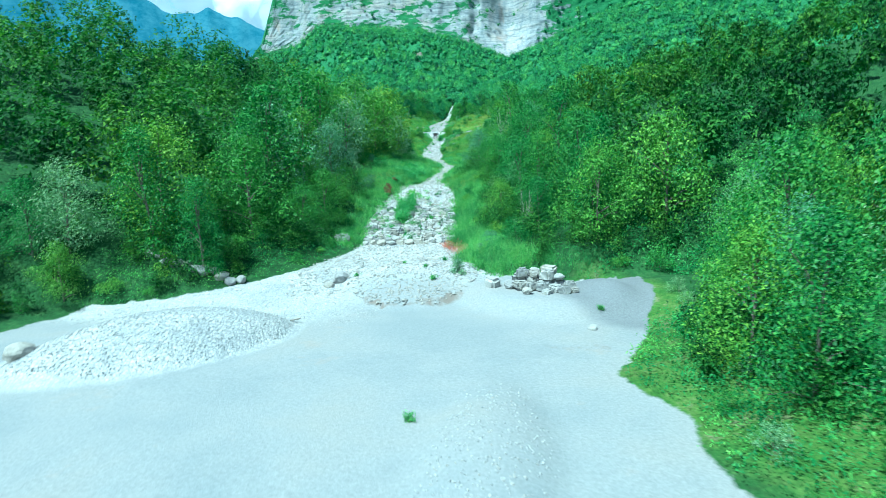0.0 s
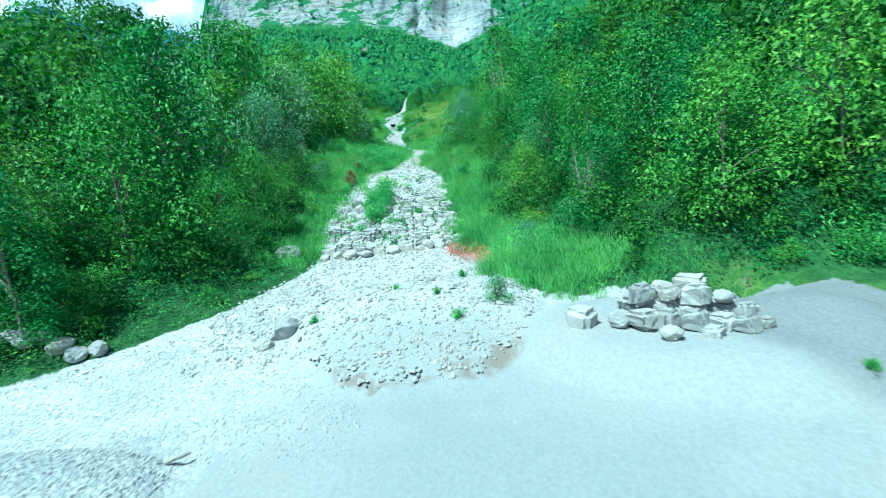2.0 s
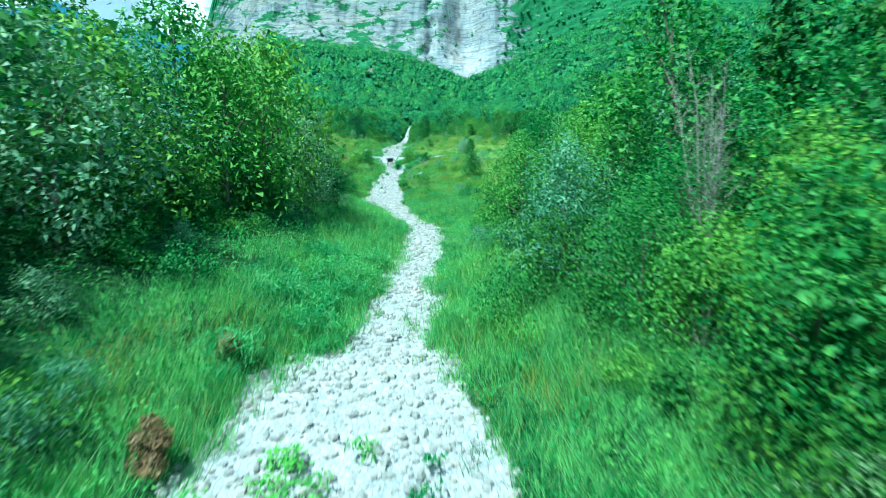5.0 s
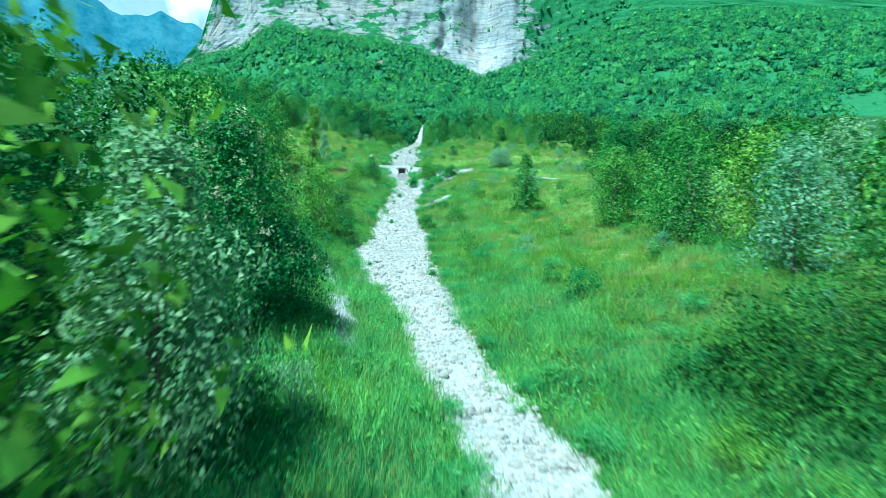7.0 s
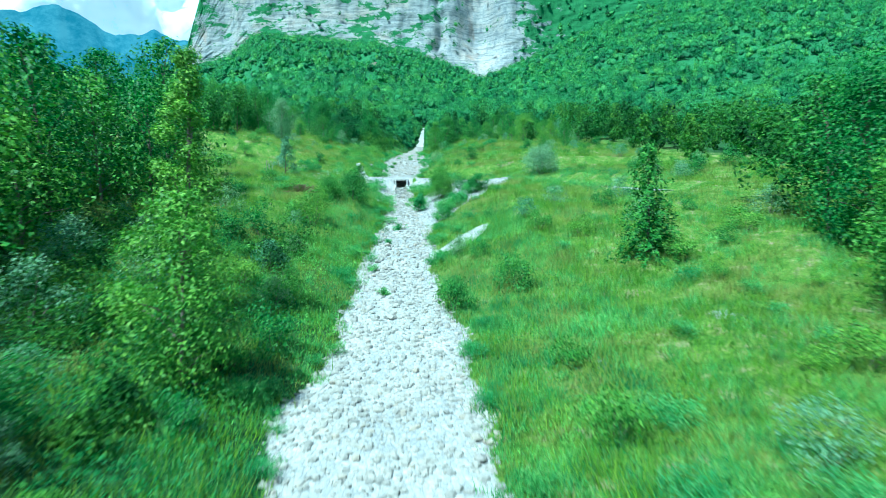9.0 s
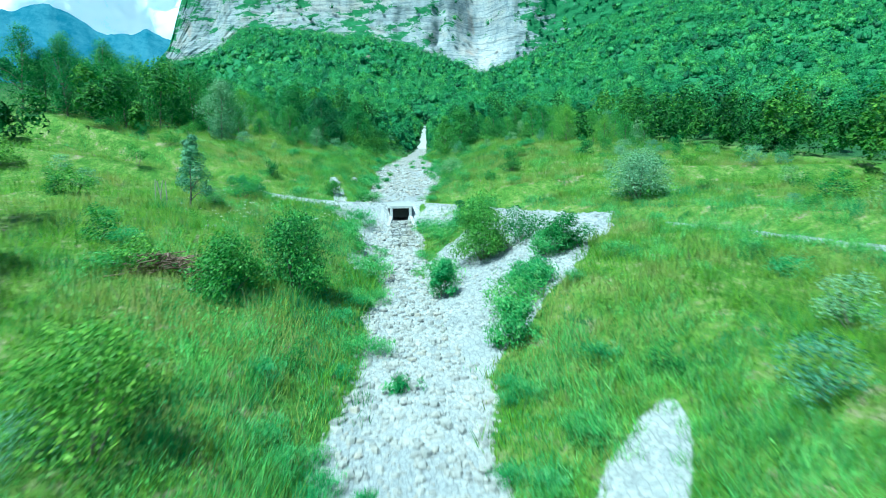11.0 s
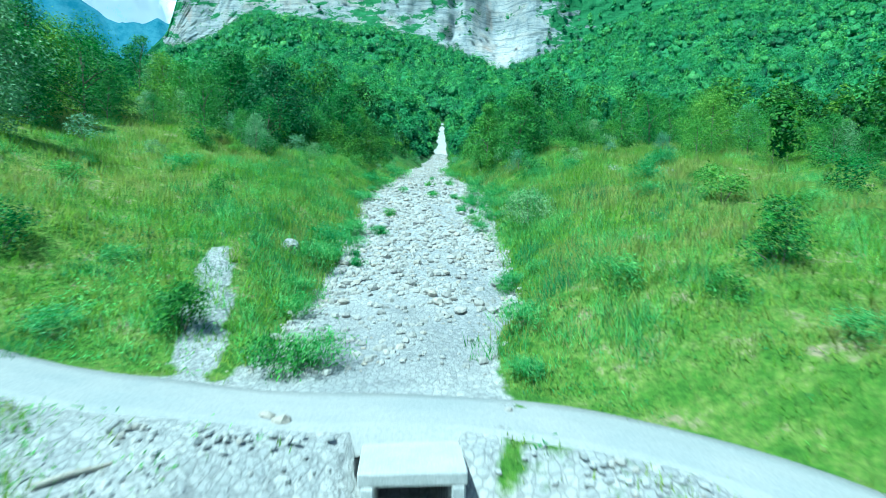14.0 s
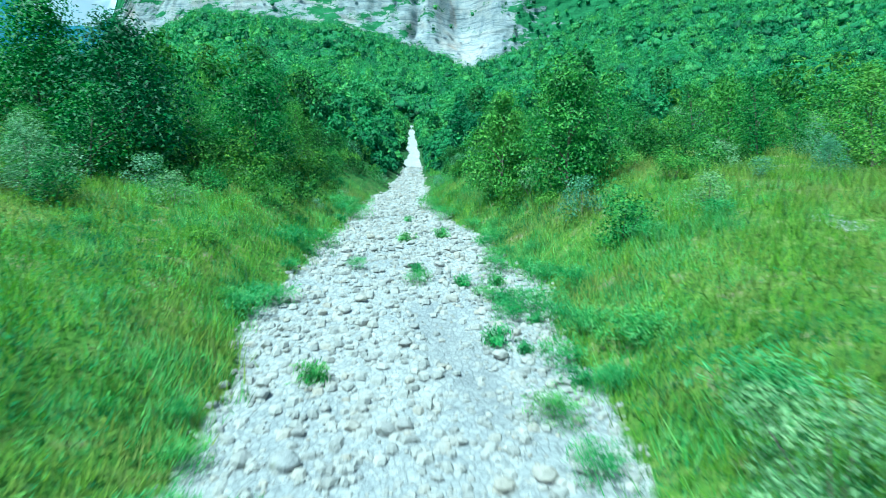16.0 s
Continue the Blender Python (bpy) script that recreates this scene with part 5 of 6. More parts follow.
# clumps of tall fresh grass on the gravel by the track
r = np.random.default_rng(96)
v, f = leaves(np.stack([r.normal(0, .5, 34), r.normal(0, .5, 34), r.uniform(.05, 1.0, 34)], 1), np.stack([r.normal(0, .6, 34), r.normal(0, .6, 34), np.full(34, .7)], 1), 28, 0.3, np.full((34, 3), (.22, .22, .22)), 97, 0.13, 0.5)
clump = tagged(mesh_object("grass_clump", v, f, REED), "bushy clump of tall bright green grass and herbs", "grass clump", "grass clumps by the channel")
CLUMPS = [(-0.1, 205.3, 1.1), (-0.5, 208.2, 1.0), (1.2, 204.3, 1.0), (-5.8, 202.7, 1.1), (-5.4, 209.0, 1.2), (0.5, 202.6, 1.0), (2.4, 205.6, 1.1), (4.3, 208.2, 1.2), (-5.0, 199.6, .8), (-0.2, 193.2, 1.1), (-0.1, 195.0, .9), (-3.3, 184.9, .6),
          (-4.2, 194.0, 1.1), (-4.6, 218.6, .9), (5.2, 236.5, 1.1), (-6.0, 231.5, 1.0), (-5.4, 236, .9), (4.8, 241.0, .9), (5.2, 192.0, 1.0), (2.2, 186.6, 1.2), (2.7, 187.8, 1.1), (3.4, 188.6, 1.2), (-6.6, 80.4, 1.1), (-4.6, 82.6, 1.0), (-4.2, 84.5, 1.2), (-3.6, 83.0, .9), (-3.4, 87.0, 1.1), (-3.0, 90.0, 1.1), (-4.4, 88.0, 1.2), (-5.6, 84.4, 1.2), (-2.4, 94, 1.1), (-4.8, 91.5, 1.2),
          (0.0, 249.0, .55), (2.9, 246.0, .75), (4.8, 248.6, .7), (3.3, 241.7, .7), (2.2, 239.2, .6), (4.0, 240.1, .5), (-2.4, 251.0, .45), (-4.9, 247.2, .6), (2.4, 237.3, .6), (3.4, 250.2, .6), (3.8, 254.3, .6), (-3.9, 236.5, .5), (-4.9, 233.4, .6), (2.6, 245.0, .6), (2.3, 247.0, .5)]
x, y, d, r = sown(900, -22, 24, 78, 250, 99)
ok = off_track(x, y) & (((d > 0.1) & (d < 1.3)) | ((d > 1.3) & (d < 14) & ((x > 0) & (y > 104) | (x < 0) & (y > 165)) & (r.uniform(0, 1, len(x)) < 0.22)))
CLUMPS += [(x0, y0, 0.4 + 0.5 * q) for x0, y0, q in zip(x[ok], y[ok], r.uniform(0, 1, ok.sum()))]
qy = r.uniform(79, 270, 190)
ql, qr = edges(qy)
qx = np.where(r.uniform(0, 1, 190) < 0.5, ql - r.uniform(-.5, .9, 190), qr + r.uniform(-.5, .9, 190))
ok = off_track(qx, qy)
CLUMPS += [(x0, y0, (0.25 + 0.4 * q) * (1.5 if y0 > 215 else 1.0)) for x0, y0, q in zip(qx[ok], qy[ok], r.uniform(0, 1, ok.sum()))]
for i, (x0, y0, s) in enumerate(CLUMPS):
    put_thing(clump, x0, y0, s * 0.85, i * 67, i == 0, 0.0)
# tall grass and blue-green herbs massed along both edges of the bed
r = np.random.default_rng(321)
STANDS = ((-1, 56, 76, .3, 2.6, 60), (-1, 76, 104, .1, 5.0, 300), (-1, 104, 138, .3, 6.5, 330), (-1, 138, 200, .3, 5.0, 170), (-1, 196, 213, .6, 5.0, 45), (-1, 218, 275, .3, 8.0, 200),
          (1, 46, 60, .5, 4.5, 130), (1, 56, 104, .3, 5.0, 420), (1, 104, 140, .3, 5.5, 240), (1, 140, 184, .3, 8.0, 220), (1, 196, 213, .6, 4.5, 40), (1, 218, 275, .3, 8.0, 200),
          (1, 184, 214, 9, 27, 230), (1, 112, 182, 5, 24, 300), (-1, 172, 212, 3, 16, 130), (-1, 219, 250, 8, 30, 90), (1, 219, 250, 8, 30, 90))
px, py = [], []
for side, y0, y1, d0, d1, k in STANDS:
    yk, dk = r.uniform(y0, y1, k), d0 + (d1 - d0) * r.uniform(0, 1, k) ** 1.3
    lk, rk = edges(yk)
    px.append(lk - dk if side < 0 else rk + dk)
    py.append(yk)
px, py = np.concatenate(px), np.concatenate(py)
ok = off_track(px, py)
px, py = px[ok], py[ok]
ph, kind = 0.3 + 0.5 * r.uniform(0, 1, len(px)) ** 1.5, r.uniform(0, 1, len(px))
mound = (py > 46) & (py < 132)
ph, kind = np.where(mound, ph * 1.5, ph), np.where(mound, kind * 0.7, kind)
for nm, mat, lab, z in (("tall_grass", REED, "tall fresh green grass massed along the streambed", kind < 0.6), ("tall_herbs", HERB, "tall dark green herbs massed along the streambed", kind >= 0.6)):
    tx, ty, th = (np.repeat(v[z], 11) for v in (px, py, ph))
    spread = 0.3 + 0.25 * th
    tx, ty = tx + r.normal(0, 1, len(tx)) * spread, ty + r.normal(0, 1, len(tx)) * spread
    tagged(mesh_object(nm, *blades(tx, ty, th * r.uniform(.6, 1.1, len(tx)), 15, 322, 0.6, 0.012), mat), lab, "grass", kind="stuff")
# the grown-over islands and tufts in the streambed
TUFTS = ((0.1, 250.6), (3.0, 248.6), (2.7, 246.4), (3.4, 244.8), (1.7, 243.2), (-3.6, 236.3), (-4.7, 231.4), (-3.5, 262.0), (0.0, 256.6), (1.6, 248.4), (2.4, 242.5), (-3.2, 241.5), (-4.5, 229.6), (0.6, 263), (2.0, 257.5), (3.3, 240.6), (-3.4, 176.5), (-2.6, 182), (-4.4, 169), (-3.5, 164.5), (-5.0, 143.0), (0.0, 139.0),
         (-6.8, 46.2), (-3.3, 49.0), (0.0, 50.5), (9.3, 36.2), (-1.5, 47.0), (-0.9, 44.8), (-1.4, 22.5), (-7.2, 63.0), (-6.4, 66.8), (-1.4, 66.0), (-0.7, 69.5), (-2.4, 62.4), (-5.8, 61.2))
r = np.random.default_rng(98)
tuft = mesh_object("grass_tuft", *leaves(np.stack([r.normal(0, .22, 22), r.normal(0, .22, 22), r.uniform(.05, .4, 22)], 1), np.stack([r.normal(0, .6, 22), r.normal(0, .6, 22), np.full(22, .7)], 1), 22, 0.2, np.full((22, 3), .09), 305, 0.16), REED)
tagged(tuft, "small green grass tuft growing between the stones", "grass tuft", "tufts in the streambed")
for i, (x0, y0) in enumerate(TUFTS):
    put_thing(tuft, x0, y0, (0.7 + 0.5 * ((i * 37) % 10) / 10) * (0.6 if y0 < 52 else 1.0), i * 77, i == 0, 0.0)
x, y, d, r = sown(420, -8.2, 1, 59, 76, 309)
ok = (d < -0.3) & (np.sin(x * 2.1 + y * 1.3) > -0.1) & ((x < -2.5) | (r.uniform(0, 1, len(x)) < 0.3))
x, y = x[ok], y[ok]
hh = r.uniform(0.2, 0.5, len(x))
lv, lf = leaves(np.stack([x, y, ground(x, y) + 0.25 + hh * .4], 1), np.stack([0 * x, 0 * x - .3, 0 * x + 1], 1), 26, 0.2, np.stack([hh * .5, hh * .5, hh * .3], 1), 310, 0.4)
tagged(mesh_object("moss_and_weeds", lv, lf, HERB), "green weeds and moss between the set boulders", "weeds", kind="stuff")
x, y, d, r = sown(5200, -8, 2, 62, 78, 307)
ok = (ellipse(x, y, -4.3, 68.8, 0.9, 4.2, -6) < 1)
x, y = x[ok], y[ok]
hh = r.uniform(0.2, 1.2, len(x))
lv, lf = leaves(np.stack([x, y, ground(x, y) + hh], 1), np.stack([r.normal(0, .6, len(x)), r.normal(0, .6, len(x)), np.full(len(x), .7)], 1), 24, 0.32, np.full((len(x), 3), .16), 308, 0.1)
tagged(mesh_object("reed_island", lv, lf, REED), "long strip of tall green grass amid the boulders", "grass", kind="stuff")


# ---- stones ----
def rock_data(name, seed, subdiv, flat_=0.75, rough=0.22, mat=None):
    r = np.random.default_rng(seed)
    bm = bmesh.new()
    bmesh.ops.create_icosphere(bm, subdivisions=subdiv, radius=0.5)
    cuts = [(Vector(r.normal(0, 1, 3)).normalized(), r.uniform(0.3, 0.42)) for _ in range(7)]
    for v in bm.verts:
        for nrm, dist in cuts:
            k = v.co.dot(nrm) - dist
            if k > 0:
                v.co -= nrm * k * 0.92
        v.co += Vector(r.normal(0, rough * 0.1, 3))
        v.co.z *= flat_
    me = bpy.data.meshes.new(name)
    bm.to_mesh(me)
    bm.free()
    me.materials.append(mat or BOULDER)
    return me


BIG = [rock_data("boulder", 400 + i, 3, 0.8, 0.16) for i in range(6)]
MID = [rock_data("stone", 420 + i, 2, 0.7, 0.25, GRAVEL) for i in range(8)]


def stone(name, me, x, y, size, turn, parent=None, sink=0.25, wide=1.0, tall=1.0, zz=None):
    ob = new(name, me)
    z = float(ground(np.array([x]), np.array([y]))[0]) if zz is None else zz
    ob.matrix_basis = pose(x, y, z + size * tall * (0.38 - sink), 6 * math.sin(turn), 6 * math.cos(turn), turn) @ Matrix.Diagonal((size * wide, size, size * tall, 1))
    ob.parent = parent
    return ob


def block_data(name, seed, taper=0.0):
    """A quarried block: uneven flat faces, chipped edges."""
    r = np.random.default_rng(seed)
    bm = bmesh.new()
    bmesh.ops.create_cube(bm, size=1.0)
    for v in bm.verts:
        v.co += Vector(r.uniform(-.2, .2, 3))
        v.co.xy *= 1 + taper * v.co.z
    bmesh.ops.bevel(bm, geom=bm.edges[:], offset=0.19, segments=3, affect="EDGES")
    bmesh.ops.triangulate(bm, faces=bm.faces[:])
    bmesh.ops.subdivide_edges(bm, edges=[e for e in bm.edges if e.calc_length() > 0.3], cuts=2, use_grid_fill=True)
    for v in bm.verts:
        v.co += Vector(r.normal(0, 0.018, 3))
    me = bpy.data.meshes.new(name)
    bm.to_mesh(me)
    bm.free()
    me.materials.append(BOULDER)
    return me


BLOCK = [block_data("block", 460 + i) for i in range(5)]
for x, y, s, me, tall, lab in ((-10.0, 58.4, 1.3, BLOCK[0], .8, "pale angular boulder at the foot of the bank"), (-8.0, 46.6, 1.6, BIG[4], .95, "pale boulder with a dark overhanging side on the gravel fan"), (-8.9, 45.7, 0.75, BIG[1], 1, "small white stone beside the larger boulder"), (-21.0, 30.0, 1.3, BIG[2], 1, "pale boulder beside the gravel heap"),
                               (3.4, 42.0, 0.85, BLOCK[1], 1.3, "upright pale block at the end of the boulder heap"), (8.2, 33.8, 0.55, BIG[3], 1, "small reddish stone on the yard")):
    tagged(stone("boulder", me, x, y, s, x * 40, wide=1.15, tall=tall), lab, "boulder")
r = np.random.default_rng(55)
# along the foot of the heap, back from it, size, height of its bed
HEAP = ((0, 0, 1.15, 0), (1.0, -.1, 1.0, 0), (1.95, .1, 1.05, 0), (2.9, 0, .95, 0), (3.8, .15, 1.0, 0), (4.7, -.1, .8, 0), (2.2, -1.3, .8, 0), (3.6, -.9, .6, 0), (5.4, .3, .6, 0),
        (.4, 1.1, 1.2, .1), (1.5, 1.0, 1.1, .1), (2.6, 1.1, 1.1, .1), (3.7, 1.2, 1.0, .1), (.9, .6, .9, .8), (1.8, .7, .85, .8), (2.8, .8, .9, .75), (1.4, 1.6, .9, .85), (2.5, 1.9, .9, .8), (3.9, .9, .7, .7), (4.8, .9, .8, .1))
for u, w, s, up in HEAP:
    x, y = 4.5 + 0.7 * u + 0.5 * w, 41.3 - 0.42 * u + 0.75 * w
    z = float(ground(np.array([x]), np.array([y]))[0]) + up
    me = BLOCK[int(r.integers(5))] if r.uniform() < 0.75 else BIG[int(r.integers(6))]
    tagged(stone("boulder", me, x, y, s * r.uniform(.75, .95), r.uniform(0, 360), sink=0.05, wide=r.uniform(0.8, 1.25), tall=r.uniform(.7, 1.0), zz=z), "pale grey limestone block in the riprap heap", "boulder", "boulder heap")
for i in range(11):
    x, y = -23.5 + i * 0.75, 47.9 + 0.3 * math.sin(i * 2) - 0.12 * i
    tagged(stone("boulder", BIG[i % 6], x, y, r.uniform(0.8, 1.3), r.uniform(0, 360), wide=1.3), "grey stone at the edge of the yard", "boulder", "stones along the yard edge")

# bare outcrops that stand out of the forest
OUTCROP = [rock_data("outcrop", 480 + i, 3, 1.0, 0.35, RED_ROCK) for i in range(2)]
for x, y, z, w, h, me in ((-17.0, 535.0, 115.5, 10.0, 15.0, OUTCROP[0]), (303.0, 698.0, 173.0, 13.0, 7.0, OUTCROP[1])):
    ob = new("rock_outcrop", me)
    ob.matrix_basis = pose(x, y, z, 0, 0, 30) @ Matrix.Diagonal((w, w, h, 1))
    tagged(ob, "bare reddish rock outcrop amid the forest", "rock outcrop", "outcrops in the forest")

# stepped ramp of set boulders
ramp_root = tagged(new("stone_ramp"), "stepped ramp of large pale boulders set across the streambed", "stone ramp")
ramp_root.location = (0, 0, 0)
yy, row = 58.6, 0
while yy < 69.6:
    l, rr = float(edges(yy)[0]), float(edges(yy)[1])
    x = l + 0.1 + r.uniform(0, 0.5)
    while x < rr - 0.1:
        w = r.uniform(0.5, 1.05)
        if not (ellipse(x + w / 2, yy, -4.3, 68.8, 0.6, 3.8, -6) < 1 and yy > 65):
            stone("boulder", BLOCK[int(r.integers(5))] if r.uniform() < 0.5 else BIG[int(r.integers(6))], x + w / 2, yy + r.normal(0, 0.14), w * 1.02, r.uniform(-14, 14), ramp_root, 0.2, 1.0, r.uniform(0.7, 0.95))
        x += w * 0.97
    yy += 0.68
    row += 1

# cobbles of the streambed: the larger ones singly, the rest together
bed = tagged(new("streambed"), "bed of loose pale limestone cobbles", "streambed", kind="structure")
n_big = 0
xs, ys, ds, r = sown(2600, -9, 6, 76, 258, 501)
for x, y, d in zip(xs, ys, ds):
    if d < -0.15 and n_big < 295 and (y > 222 or r.uniform() < 0.3) and not (abs(x + 2.15) < 2 and 209 < y < 218):
        s = r.uniform(0.2, 0.48)
        stone("stone", MID[int(r.integers(8))], x, y, s, r.uniform(0, 360), bed, 0.2, r.uniform(0.9, 1.4))
        n_big += 1
for k in range(11):
    yk = 212.4 - 0.78 * k
    for xk, wk in ((-2.62, 0.62), (-2.05, 0.55), (-1.55, 0.5)):
        stone("slab", BLOCK[int(r.integers(5))], xk + r.normal(0, .05), yk + r.normal(0, .08), wk * r.uniform(.85, 1.1), r.uniform(-12, 12), bed, 0.24, r.uniform(1.0, 1.2), 0.55)
ring = np.arange(6) * 1.0472
iv = np.concatenate([np.stack([.5 * np.cos(ring), .5 * np.sin(ring), 0 * ring - .25], 1), np.stack([.36 * np.cos(ring + .3), .36 * np.sin(ring + .3), 0 * ring + .32], 1), [(0, 0, .46)]])
jf = np.array([t for k in range(6) for t in ((k, (k + 1) % 6, 6 + k), ((k + 1) % 6, 6 + (k + 1) % 6, 6 + k), (6 + k, 6 + (k + 1) % 6, 12))])


def cobbles(x, y, size, seed):
    r = np.random.default_rng(seed)
    n = len(x)
    v = iv[None] * (1 + r.uniform(-.22, .22, (n, len(iv), 1)))
    v = v * np.stack([size * r.uniform(.9, 1.5, n), size, size * r.uniform(.45, .75, n)], 1)[:, None]
    a = r.uniform(0, 6.283, n)
    c, s = np.cos(a)[:, None], np.sin(a)[:, None]
    v = np.stack([v[..., 0] * c - v[..., 1] * s, v[..., 0] * s + v[..., 1] * c, v[..., 2]], -1)
    v = v + np.stack([x, y, ground(x, y) + size * 0.12], 1)[:, None]
    return v.reshape(-1, 3), (jf[None] + (np.arange(n) * len(iv))[:, None, None]).reshape(-1, 3)


xs, ys, ds, r = sown(105000, -12, 10, 40.4, 300, 503)
ok = (ds < 0.2) & ((ys > 47.4) | (ellipse(xs, ys, -2.6, 47.4, 5.2, 6.9, 0) < 1) | ((ys > 43.8) & (xs < -2.6))) & ~((np.abs(xs + 2.15) < 1.0) & (ys > 212) & (ys < 218.5)) & ~((ys > 213.5) & (ys < 218.2))
for cx, cy, ea, eb in ((0.5, 243, 0.7, 3.6), (-0.9, 231, 0.9, 2.2), (0.5, 227.5, 0.7, 3.6), (-2.2, 221.2, 3.6, 4.0)):
    ok &= (ellipse(xs, ys, cx, cy, ea, eb, 8) > 1) | (r.uniform(0, 1, len(xs)) < 0.3)
xs, ys = xs[ok], ys[ok]
sz = 0.09 + 0.26 * r.uniform(0, 1, len(xs)) ** 2.8 * np.where(ys < 58, 0.55, 1.0)
tagged(mesh_object("cobbles", *cobbles(xs, ys, sz, 504), GRAVEL), "loose pale cobbles and pebbles in the streambed", "cobbles", kind="stuff")
# coarse gravel of the heap and of the spread beside the track
r = np.random.default_rng(505)
a, q = r.uniform(0, 6.283, 7000), np.sqrt(r.uniform(0, 1, 7000))
hx, hy = q * np.cos(a), q * np.sin(a)
c, s = math.cos(radians(35)), math.sin(radians(35))
px, py = -15.6 + hx[:3500] * 7.4 * c - hy[:3500] * 4.6 * s, 33.2 + hx[:3500] * 7.4 * s + hy[:3500] * 4.6 * c
qx, qy = r.uniform(-8, 12, 9000), r.uniform(186, 215, 9000)
far = (in_polygon(qx, qy, SPREAD) | in_polygon(qx, qy, SLOPE_L) | in_polygon(qx, qy, SLOPE_R)) & (track_distance(qx, qy) > 1.3)
rx_, ry_ = r.uniform(-2, 4, 1500), r.uniform(12, 27, 1500)
rim = ellipse(rx_, ry_, 1.2, 19.5, 2.1, 6.6, -8) < r.uniform(0.4, 1.1, 1500)
lx, ly = r.uniform(-27, -4.5, 9000), r.uniform(35.5, 54, 9000)
le, re_ = edges(ly)
shoal = (lx > le + 0.2) & (ly + 0.12 * lx > 35.5 + 2.5 * r.uniform(0, 1, 9000)) & (ellipse(lx, ly, -2.6, 47.4, 5.2, 6.9, 0) > 1)
px, py = np.concatenate([px, rx_[rim], lx[shoal], qx[far]]), np.concatenate([py, ry_[rim], ly[shoal], qy[far]])
tagged(mesh_object("coarse_gravel", *cobbles(px, py, np.where(py < 60, 0.5, 1) * r.uniform(0.1, 0.2, len(px)), 506), GRAVEL), "coarse crushed grey gravel heaped and spread", "gravel", kind="stuff")

# ---- driftwood and withered heaps ----
def log(name, x, y, length, rad, turn, lab, mat=None):
    v, f = tube([(0, 0, 0), (length * 0.35, 0.05, 0.03), (length * 0.7, -0.04, 0.05), (length, 0.08, 0.02)], [rad, rad * 0.9, rad * 0.75, rad * 0.4], 8)
    ob = mesh_object(name, v, f, mat or DEADWOOD, flat=False)
    put_thing(ob, x, y, 1.0, turn, True, rad * 0.8)
    return tagged(ob, lab, "log")


log("log", -9.6, 37.2, 0.7, 0.07, 35, "short bleached log lying on the yard")
log("driftwood", -1.6, 71.2, 2.6, 0.07, -58, "thin bleached driftwood pole across the stones")
log("driftwood", 0.3, 70.0, 1.2, 0.06, 80, "short bleached driftwood stick on the stones")
log("driftwood", -3.5, 206.0, 3.0, 0.08, 86, "long weathered pole lying along the channel")
log("driftwood", -8.4, 212.8, 1.6, 0.06, 40, "grey branch lying on the gravel bank")
for i in range(4):
    st = mesh_object("stake", *tube([(0, 0, -0.2), (0.02, 0, 0.8), (0.05, 0, 1.7)], [0.035, 0.035, 0.03], 6), DEADWOOD, flat=False)
    put_thing(st, -19.3 + 0.25 * i, 205 + 0.2 * math.sin(i * 3), 1.0, i * 70, True, tilt=12 * math.sin(i * 2.1))
    tagged(st, "weathered wooden stake leaning in the meadow", "stake", "stakes in the meadow")
for k, (x, y, w, lab) in enumerate(((-14.7, 199.4, 0.55, "pale stone lying in the meadow"), (-12.5, 195.0, 0.7, "brownish stone lying in the meadow"), (-7.6, 195.2, 0.45, "pale rounded stone half sunk in the herbs"),
                                    (-17.0, 219.8, 0.8, "pale boulder in the grass above the track"), (-7.2, 227.9, 0.95, "pale block lying on the grassy bank"), (-3.5, 238.4, 0.6, "dark grey stone in the streambed"))):
    tagged(stone("boulder", BIG[k], x, y, w, k * 61, wide=1.2), lab, "boulder")


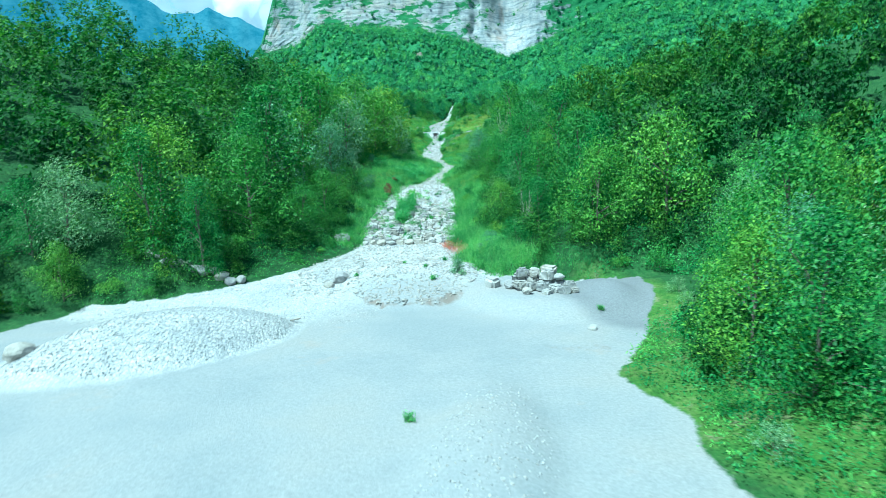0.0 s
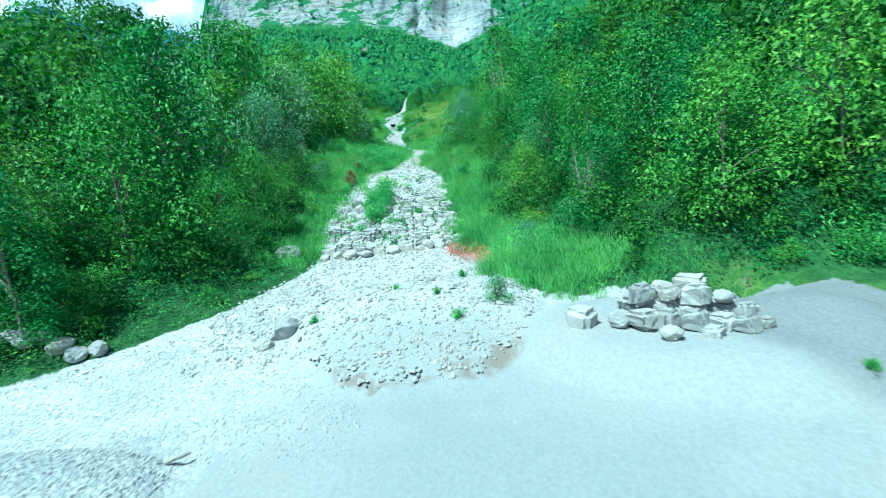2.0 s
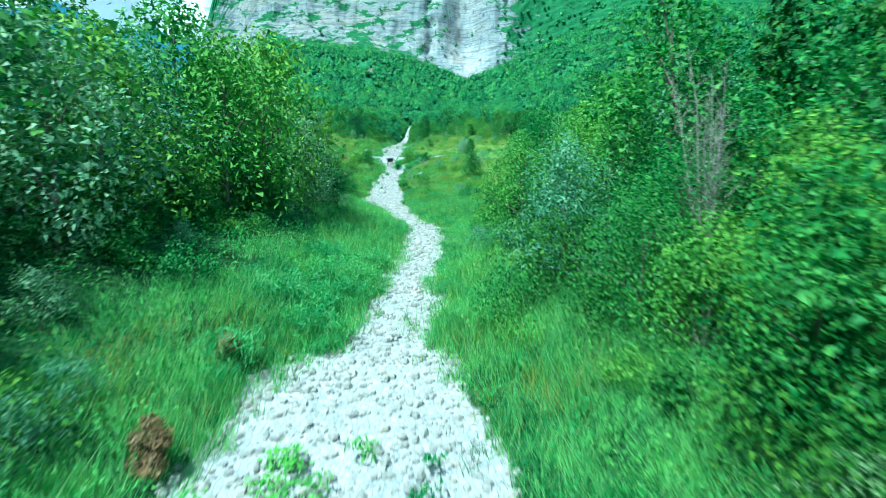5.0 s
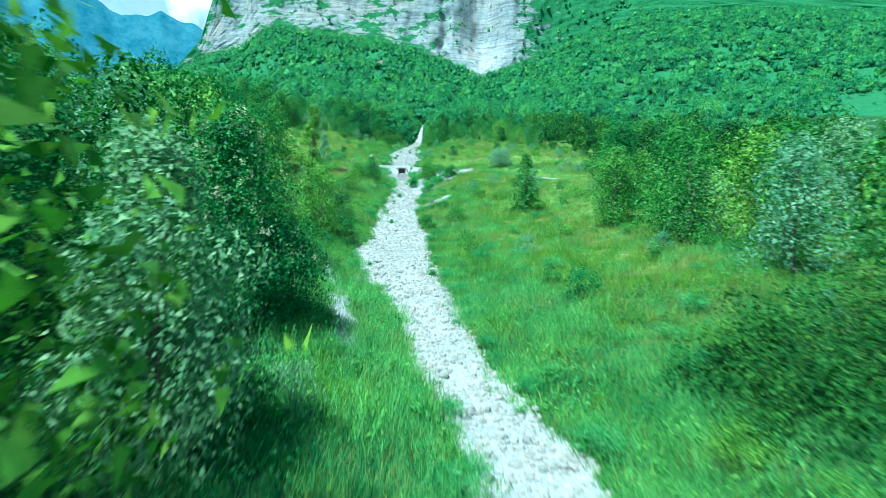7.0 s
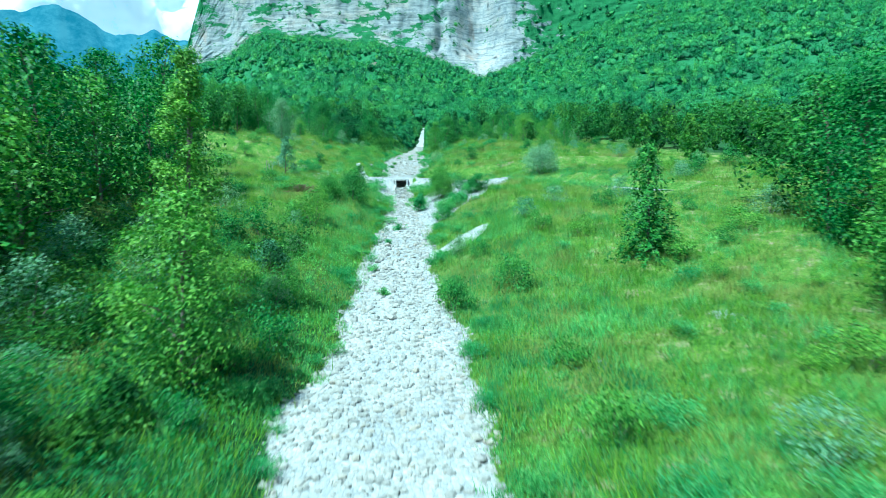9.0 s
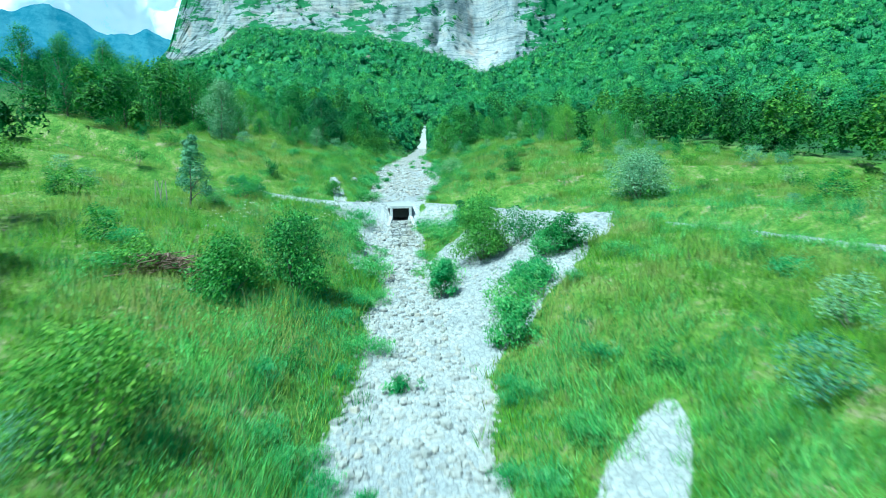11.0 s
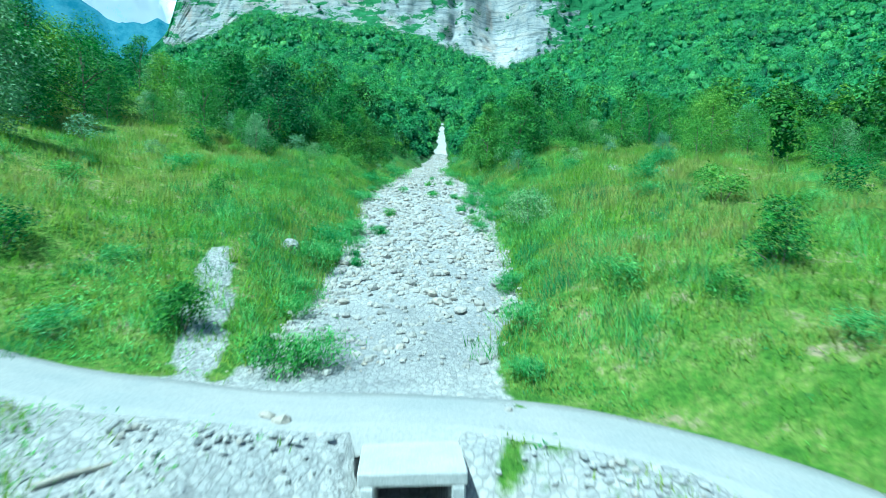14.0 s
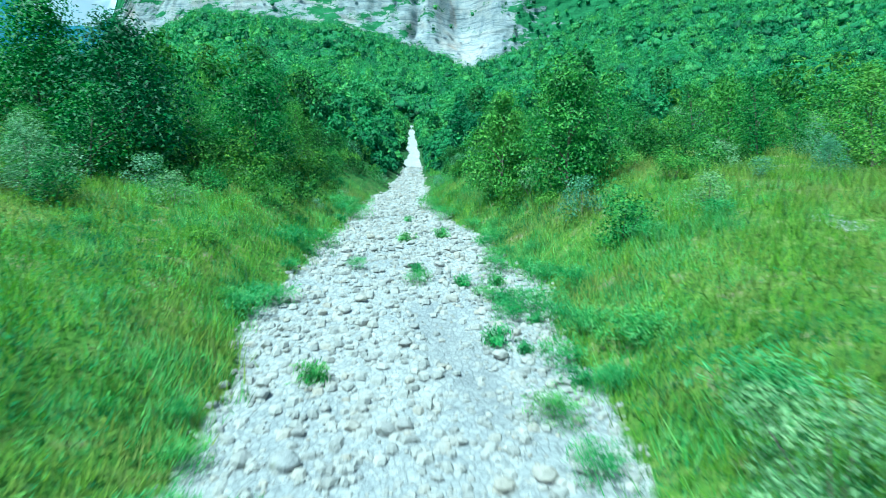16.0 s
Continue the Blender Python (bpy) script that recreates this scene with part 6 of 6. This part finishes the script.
def brush_heap(x, y, size, seed, lab):
    """Cut branches thrown together, each stick a bent tube."""
    r = np.random.default_rng(seed)
    pieces = []
    for _ in range(130):
        a, ln = r.normal(0.6, 0.5), size * r.uniform(0.3, 0.7)
        p = np.array([r.normal(0, size * 0.3), r.normal(0, size * 0.22), r.uniform(0.02, 0.3) * size])
        dvec = np.array([np.cos(a), np.sin(a), r.normal(0, 0.14)]) * ln
        pieces.append(tube(np.array([p - dvec / 2, p + r.normal(0, 0.05, 3), p + dvec / 2]), np.array([0.03, 0.022, 0.008]) * r.uniform(0.6, 1.3), 4))
    ob = mesh_object("brush_heap", *join(pieces), TWIG, flat=False)
    put_thing(ob, x, y, 1.0, 0, True, 0.0)
    return tagged(ob, lab, "brushwood", kind="stuff")


brush_heap(-12.3, 187.4, 2.4, 611, "heap of dry red-brown cut branches in the meadow")
brush_heap(-10.3, 187.6, 1.7, 612, "smaller heap of dry brown branches beside the bush")
log("log", -10.4, 185.6, 1.6, 0.06, 65, "grey broken branch lying in the herbs")
special(shrub, -15.2, 212.4, "hazel_shrub", 147, 2.0, 4.2, HERB, 20, 220, 0.13, "wide low green bush below the track")
special(shrub, -5.6, 200.6, "willow_shrub", 148, 1.5, 1.8, REED, 12, 200, 0.12, "fresh green tussock beside the stony slope")
# white flower heads among the meadow herbs
r = np.random.default_rng(621)
fx_, fy_ = r.uniform(-17, -6.5, 260), r.uniform(198, 212.5, 260)
ok = off_track(fx_, fy_) & (waves(fx_, fy_, 5, 93) > 0.05)
fx_, fy_ = fx_[ok], fy_[ok]
tagged(mesh_object("white_flowers", *leaves(np.stack([fx_, fy_, ground(fx_, fy_) + r.uniform(.45, .8, len(fx_))], 1), np.tile((0, 0, 1.0), (len(fx_), 1)), 9, 0.06, np.tile((.08, .08, .02), (len(fx_), 1)), 622, 0.9, 0.3), PETAL), "scattered white flower heads in the meadow", "flowers", kind="stuff")
xs, ys, ds, r = sown(500, -0.2, 2.4, 52.5, 58.5, 601)
ok = ellipse(xs, ys, 1.0, 55.6, 0.9, 2.8, 15) < 1
hh = r.uniform(0.1, 0.35, ok.sum())
lv, lf = leaves(np.stack([xs[ok], ys[ok], ground(xs[ok], ys[ok]) + hh * .5], 1), np.stack([r.normal(0, 1, ok.sum()), r.normal(0, 1, ok.sum()), np.full(ok.sum(), .3)], 1), 6, 0.26, np.full((ok.sum(), 3), 0.16), 602, 0.14)
tagged(mesh_object("withered_brush", lv, lf, RED), "heap of withered rust-red brush on the gravel", "brushwood", kind="stuff")
